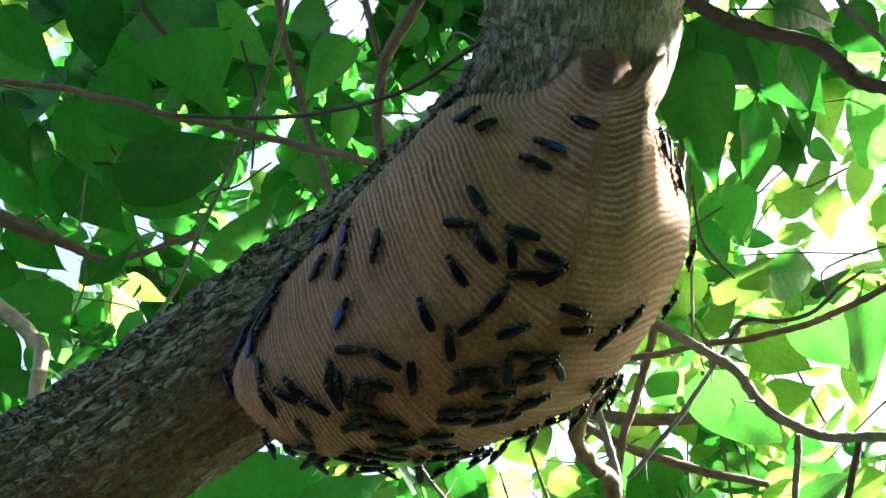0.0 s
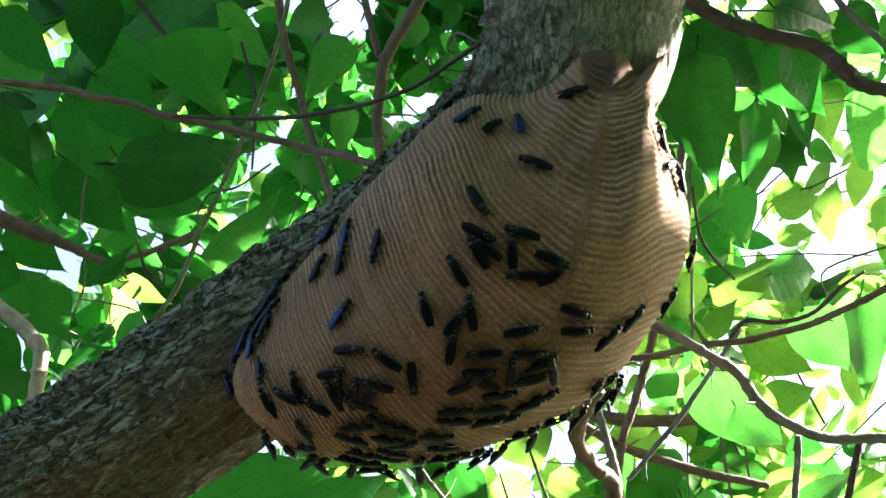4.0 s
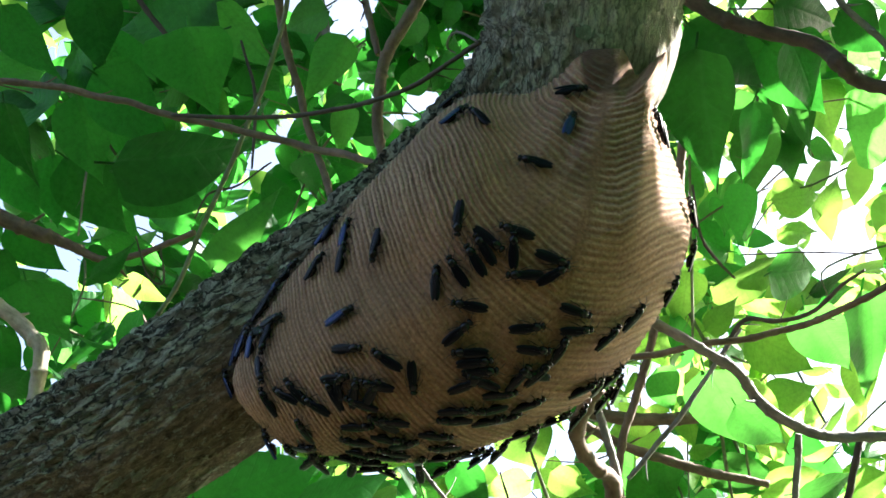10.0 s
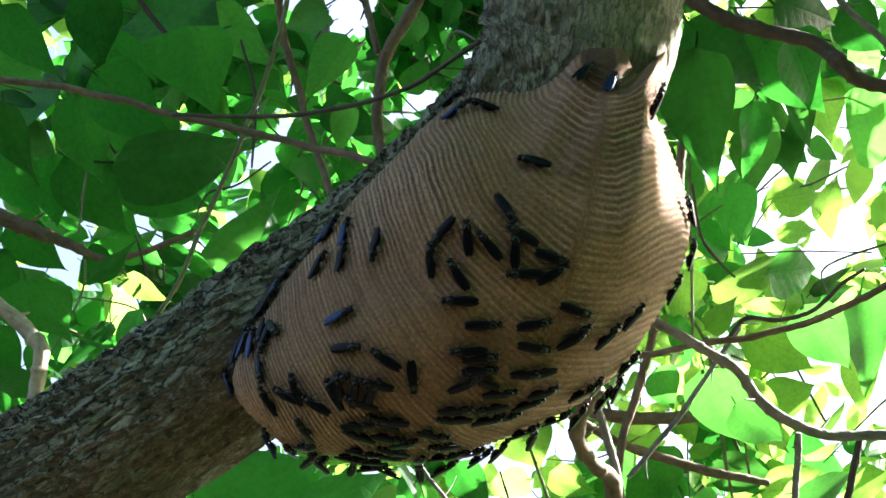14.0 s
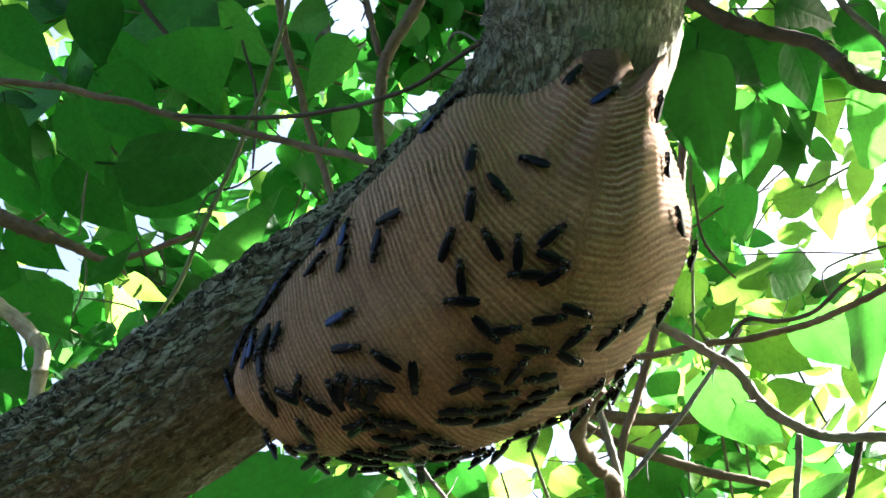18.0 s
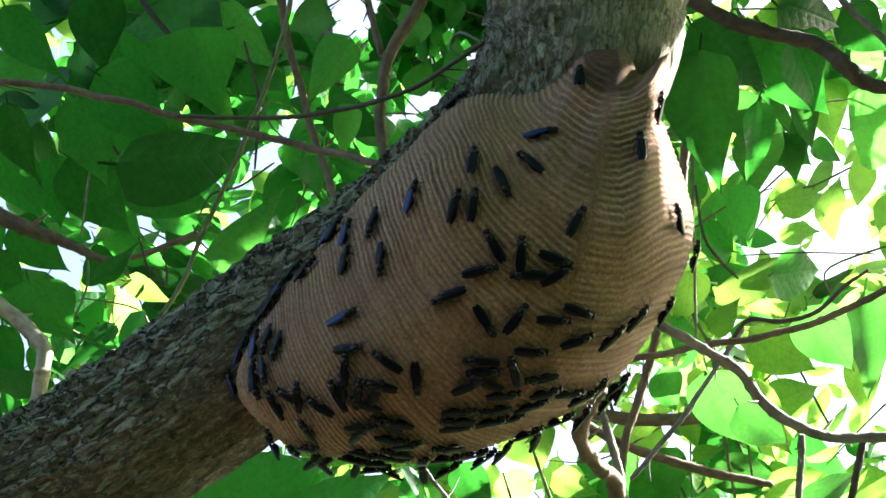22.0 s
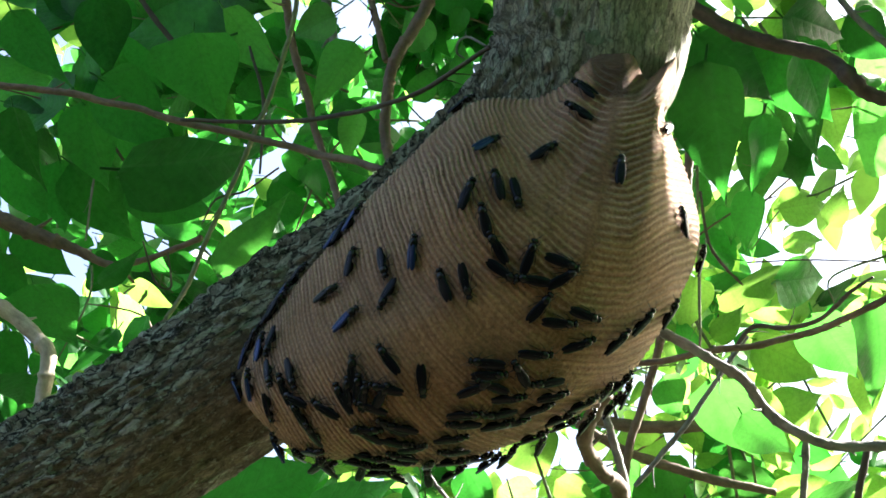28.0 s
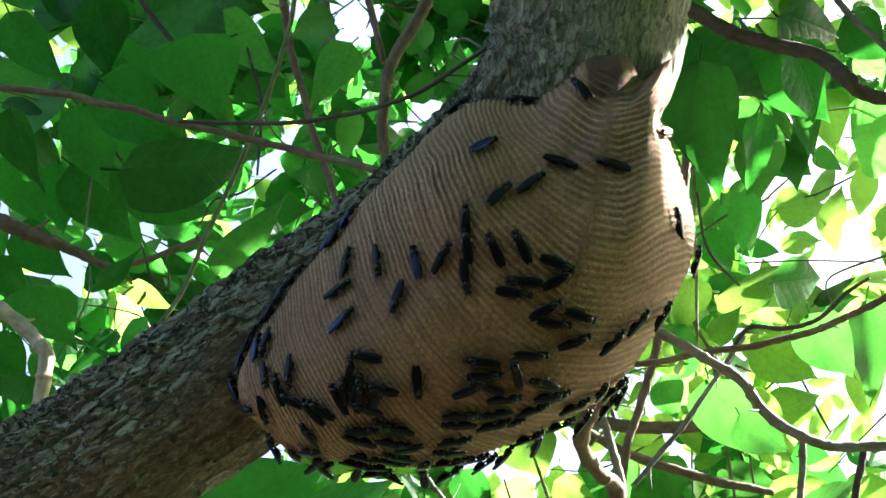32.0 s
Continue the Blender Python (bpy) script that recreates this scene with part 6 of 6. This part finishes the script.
    crawl(crawler_w27, [(0, -0.0564, -0.0626, 0.7521, 0), (23, -0.0600, -0.0622, 0.7542, 0), (24.5, -0.0567, -0.0616, 0.7524, -20), (26, -0.0590, -0.0681, 0.7534, 60), (28, -0.0602, -0.0751, 0.7546, 85), (32, -0.0585, -0.0761, 0.7538, 85)])
    crawl(crawler_w28, [(0, -0.0328, -0.0676, 0.7416, 150), (7, -0.0324, -0.0678, 0.7415, 150), (25, -0.0345, -0.0687, 0.7422, 148), (28, -0.0373, -0.0660, 0.7431, 130), (30, -0.0424, -0.0654, 0.7451, 160), (32, -0.0476, -0.0636, 0.7474, 172)])
    crawl(crawler_w30, [(0, -0.0627, -0.0431, 0.7658, 85), (3.5, -0.0636, -0.0430, 0.7667, 60), (6, -0.0637, -0.0438, 0.7661, 40), (9, -0.0639, -0.0441, 0.7662, 20), (13, -0.0645, -0.0447, 0.7662, 10), (23, -0.0649, -0.0445, 0.7667, 8), (28, -0.0660, -0.0443, 0.7677, 35), (32, -0.0661, -0.0444, 0.7678, 35)])
    crawl(crawler_w31, [(0, -0.0403, 0.0020, 0.7716, -86), (18, -0.0407, 0.0019, 0.7721, -86), (19, -0.0409, 0.0008, 0.7718, -86), (21, -0.0404, -0.0032, 0.7699, -80), (23, -0.0390, -0.0089, 0.7667, -68), (25, -0.0398, -0.0162, 0.7646, -85), (28, -0.0385, -0.0268, 0.7571, -100), (32, -0.0295, -0.0272, 0.7500, -88)])
    crawl(crawler_n1, [(0, 0.0046, -0.0576, 0.7334, 95), (3, 0.0031, -0.0554, 0.7332, 95), (6, 0.0116, -0.0696, 0.7349, 40), (9, 0.0174, -0.0682, 0.7347, 10), (13, 0.0192, -0.0685, 0.7348, 5), (17, 0.0297, -0.0544, 0.7321, 10), (19, 0.0379, -0.0443, 0.7309, 15), (21, 0.0389, -0.0427, 0.7307, 40), (23, 0.0430, -0.0398, 0.7307, 60), (25, 0.0465, -0.0329, 0.7303, 60), (28, 0.0512, -0.0336, 0.7307, 50), (32, 0.0576, -0.0340, 0.7313, 30)])
    crawl(crawler_w32, [(0, -0.0629, 0.0084, 0.8089, 112), (22, -0.0656, 0.0087, 0.8140, 112), (25, -0.0680, 0.0131, 0.8250, 95), (28, -0.0670, 0.0211, 0.8376, 70), (32, -0.0686, 0.0221, 0.8437, 75)])
    crawl(crawler_w33, [(0, -0.0658, -0.0131, 0.7945, 104), (7, -0.0648, -0.0082, 0.7972, 104), (20, -0.0646, -0.0087, 0.7966, 104), (24, -0.0649, -0.0101, 0.7959, 104), (28, -0.0649, -0.0089, 0.7967, 105), (32, -0.0652, -0.0081, 0.7977, 104)])
    crawl(crawler_w34, [(0, -0.0816, -0.0149, 0.8115, 85), (7, -0.0822, -0.0151, 0.8122, 78), (9, -0.0848, -0.0144, 0.8166, 60), (13, -0.0816, -0.0139, 0.8125, 80), (17, -0.0845, -0.0127, 0.8181, 50), (19, -0.0869, -0.0130, 0.8217, 35), (23, -0.0961, -0.0164, 0.8339, 20), (25, -0.0943, -0.0233, 0.8213, -10), (28, -0.0814, -0.0294, 0.7972, 0), (32, -0.0705, -0.0257, 0.7876, 8)])
    crawl(crawler_w41, [(0, -0.1198, -0.0506, 0.8280, -78), (3.5, -0.1188, -0.0538, 0.8234, -78), (7, -0.1175, -0.0567, 0.8193, -75), (8, -0.1163, -0.0610, 0.8141, -72), (32, -0.1205, -0.0604, 0.8203, -72)])
    crawl(crawler_w44, [(0, -0.1120, -0.1008, 0.7998, 128), (19, -0.1121, -0.1005, 0.7998, 126), (23, -0.1084, -0.1013, 0.7967, 115), (28, -0.1061, -0.0897, 0.7905, 120), (32, -0.1073, -0.0892, 0.7914, 110)])
    crawl(crawler_w46, [(0, -0.0915, -0.0901, 0.7779, 150), (7, -0.0905, -0.0876, 0.7765, 80), (9, -0.0913, -0.0910, 0.7780, 150), (19, -0.0917, -0.0902, 0.7781, 60), (28, -0.0954, -0.1058, 0.7876, 120), (32, -0.0834, -0.1010, 0.7754, 140)])
    crawl(crawler_w48, [(0, -0.0690, -0.0803, 0.7606, 75), (1, -0.0703, -0.0774, 0.7608, 40), (6, -0.0684, -0.0776, 0.7597, 14), (7, -0.0684, -0.0787, 0.7599, 12), (13, -0.0646, -0.0819, 0.7584, 25), (19, -0.0635, -0.0880, 0.7593, 60), (23, -0.0604, -0.0728, 0.7544, 85), (28, -0.0567, -0.0856, 0.7547, 80), (32, -0.0542, -0.0848, 0.7532, 70)])
    crawl(crawler_w56, [(0, -0.0564, -0.1084, 0.7671, 60), (5.5, -0.0572, -0.1220, 0.7816, 170), (13, -0.0519, -0.1193, 0.7769, 150), (19, -0.0550, -0.1105, 0.7686, 55), (23, -0.0567, -0.1181, 0.7765, 75), (28, -0.0516, -0.1142, 0.7714, 130), (32, -0.0545, -0.1178, 0.7757, 150)])
    crawl(crawler_w59, [(0, -0.0305, -0.1075, 0.7609, 165), (7, -0.0248, -0.1112, 0.7627, 162), (9, -0.0296, -0.1065, 0.7598, 175), (13, -0.0306, -0.1065, 0.7601, 178), (19, -0.0262, -0.1074, 0.7599, 168), (25, -0.0334, -0.1060, 0.7602, 165), (28, -0.0305, -0.1080, 0.7613, 165), (32, -0.0302, -0.1082, 0.7613, 160)])
    crawl(crawler_w69, [(0, -0.0048, -0.1156, 0.7653, 2), (13, -0.0067, -0.1149, 0.7643, -20), (19, -0.0093, -0.1174, 0.7670, -40), (23, 0.0096, -0.1062, 0.7565, 30), (28, -0.0016, -0.1147, 0.7646, 20), (32, 0.0031, -0.1164, 0.7678, 15)])
    crawl(crawler_w71, [(0, 0.0187, -0.0732, 0.7360, 185), (5.5, 0.0266, -0.0610, 0.7334, 185), (7, 0.0248, -0.0613, 0.7335, 186), (9, 0.0174, -0.0620, 0.7336, 180), (17, 0.0165, -0.0623, 0.7337, 182), (19, 0.0217, -0.0670, 0.7346, 178), (32, 0.0215, -0.0653, 0.7342, 170)])
    crawl(crawler_w72, [(0, 0.0484, -0.0630, 0.7365, -10), (7, 0.0520, -0.0612, 0.7368, -4), (13, 0.0534, -0.0591, 0.7363, -15), (19, 0.0508, -0.0596, 0.7358, -10), (23, 0.0492, -0.0609, 0.7359, -8), (28, 0.0482, -0.0604, 0.7355, -8), (32, 0.0485, -0.0605, 0.7356, -6)])
    crawl(crawler_w76, [(0, 0.0393, -0.0717, 0.7377, 90), (7, 0.0416, -0.0760, 0.7404, 88), (9, 0.0427, -0.0785, 0.7421, 80), (13, 0.0501, -0.0763, 0.7435, -20), (17, 0.0448, -0.0739, 0.7404, 60), (19, 0.0407, -0.0736, 0.7390, 60), (23, 0.0401, -0.0735, 0.7388, 120), (28, 0.0410, -0.0731, 0.7388, 120), (32, 0.0412, -0.0724, 0.7385, 110)])
    crawl(crawler_w77, [(0, 0.0525, -0.0787, 0.7458, 178), (7, 0.0526, -0.0786, 0.7458, 178), (9, 0.0540, -0.0768, 0.7452, 150), (13, 0.0593, -0.0748, 0.7462, 178), (19, 0.0585, -0.0776, 0.7475, 175), (23, 0.0579, -0.0774, 0.7472, 174), (28, 0.0582, -0.0780, 0.7477, 172), (32, 0.0591, -0.0789, 0.7487, 150)])
    crawl(crawler_w78, [(0, 0.0592, -0.0687, 0.7427, 30), (5.5, 0.0573, -0.0693, 0.7423, 30), (9, 0.0555, -0.0725, 0.7434, 60), (13, 0.0602, -0.0883, 0.7572, 0), (19, 0.0592, -0.0876, 0.7560, 0), (32, 0.0609, -0.0874, 0.7568, -10)])
    crawl(crawler_w79, [(0, 0.0701, -0.0728, 0.7495, 120), (5.5, 0.0658, -0.0744, 0.7485, 110), (7, 0.0671, -0.0733, 0.7484, 110), (9, 0.0683, -0.0628, 0.7427, 100), (11, 0.0710, -0.0594, 0.7421, 40), (13, 0.0762, -0.0555, 0.7420, 25), (16, 0.0772, -0.0571, 0.7432, 30), (19, 0.0743, -0.0694, 0.7491, -60), (23, 0.0746, -0.0948, 0.7756, -10), (28, 0.0676, -0.1046, 0.7850, 20), (32, 0.0647, -0.0885, 0.7604, 10)])
    crawl(crawler_w80, [(0, 0.0552, -0.0932, 0.7595, 10), (3.5, 0.0585, -0.0912, 0.7593, 10), (5.5, 0.0689, -0.0890, 0.7638, 15), (7, 0.0782, -0.0882, 0.7694, 16), (9, 0.0863, -0.0874, 0.7750, 14), (13, 0.0875, -0.0912, 0.7816, 14), (32, 0.0793, -0.0963, 0.7821, 20)])
    crawl(crawler_w90, [(0, 0.1499, -0.0375, 0.8179, 60), (6, 0.1433, -0.0336, 0.7952, 50), (8, 0.1408, -0.0328, 0.7893, 50), (10, 0.1465, -0.0280, 0.7970, 55), (13, 0.1517, -0.0231, 0.8044, 60), (16, 0.1439, -0.0396, 0.8036, 50), (32, 0.1362, -0.0401, 0.7873, 45)])
    crawl(crawler_w91, [(0, 0.1025, -0.0888, 0.7987, 20), (9, 0.1035, -0.0855, 0.7938, 30), (13, 0.1208, -0.0759, 0.8104, 50), (19, 0.1159, -0.0807, 0.8090, 40), (23, 0.1118, -0.0916, 0.8243, 40), (28, 0.1076, -0.0840, 0.7990, 40), (32, 0.1081, -0.0880, 0.8077, 40)])
    crawl(crawler_n3, [(0, 0.1636, 0.0470, 0.8423, 80), (7, 0.1648, 0.0434, 0.8430, 80), (8.5, 0.1670, 0.0292, 0.8381, 82), (9, 0.1679, 0.0239, 0.8373, 82), (14, 0.1662, 0.0223, 0.8320, 82), (16, 0.1549, 0.0145, 0.8023, 70), (32, 0.1500, 0.0187, 0.7934, 70)])
    crawl(crawler_e1, [(0, -0.1379, -0.0642, 0.8527, 70), (17, -0.1332, -0.0697, 0.8326, 80), (21, -0.1257, -0.0827, 0.8129, 85), (25, -0.1334, -0.0942, 0.8244, 95), (28, -0.1344, -0.0906, 0.8253, 95), (32, -0.1364, -0.1058, 0.8356, 20)])
    crawl(crawler_e2, [(0, -0.1246, -0.0522, 0.8347, 60), (17, -0.1195, -0.0609, 0.8185, -80), (23, -0.1241, -0.0933, 0.8105, -50), (28, -0.1197, -0.1012, 0.8088, -100), (32, -0.1212, -0.1020, 0.8113, -105)])
    crawl(crawler_e3, [(0, -0.1182, -0.0407, 0.8386, 60), (19, -0.1087, -0.0598, 0.8050, -70), (25, -0.1108, -0.0726, 0.7978, -60), (28, -0.1020, -0.0783, 0.7861, -50), (32, -0.0998, -0.0756, 0.7844, -80)])


motions()
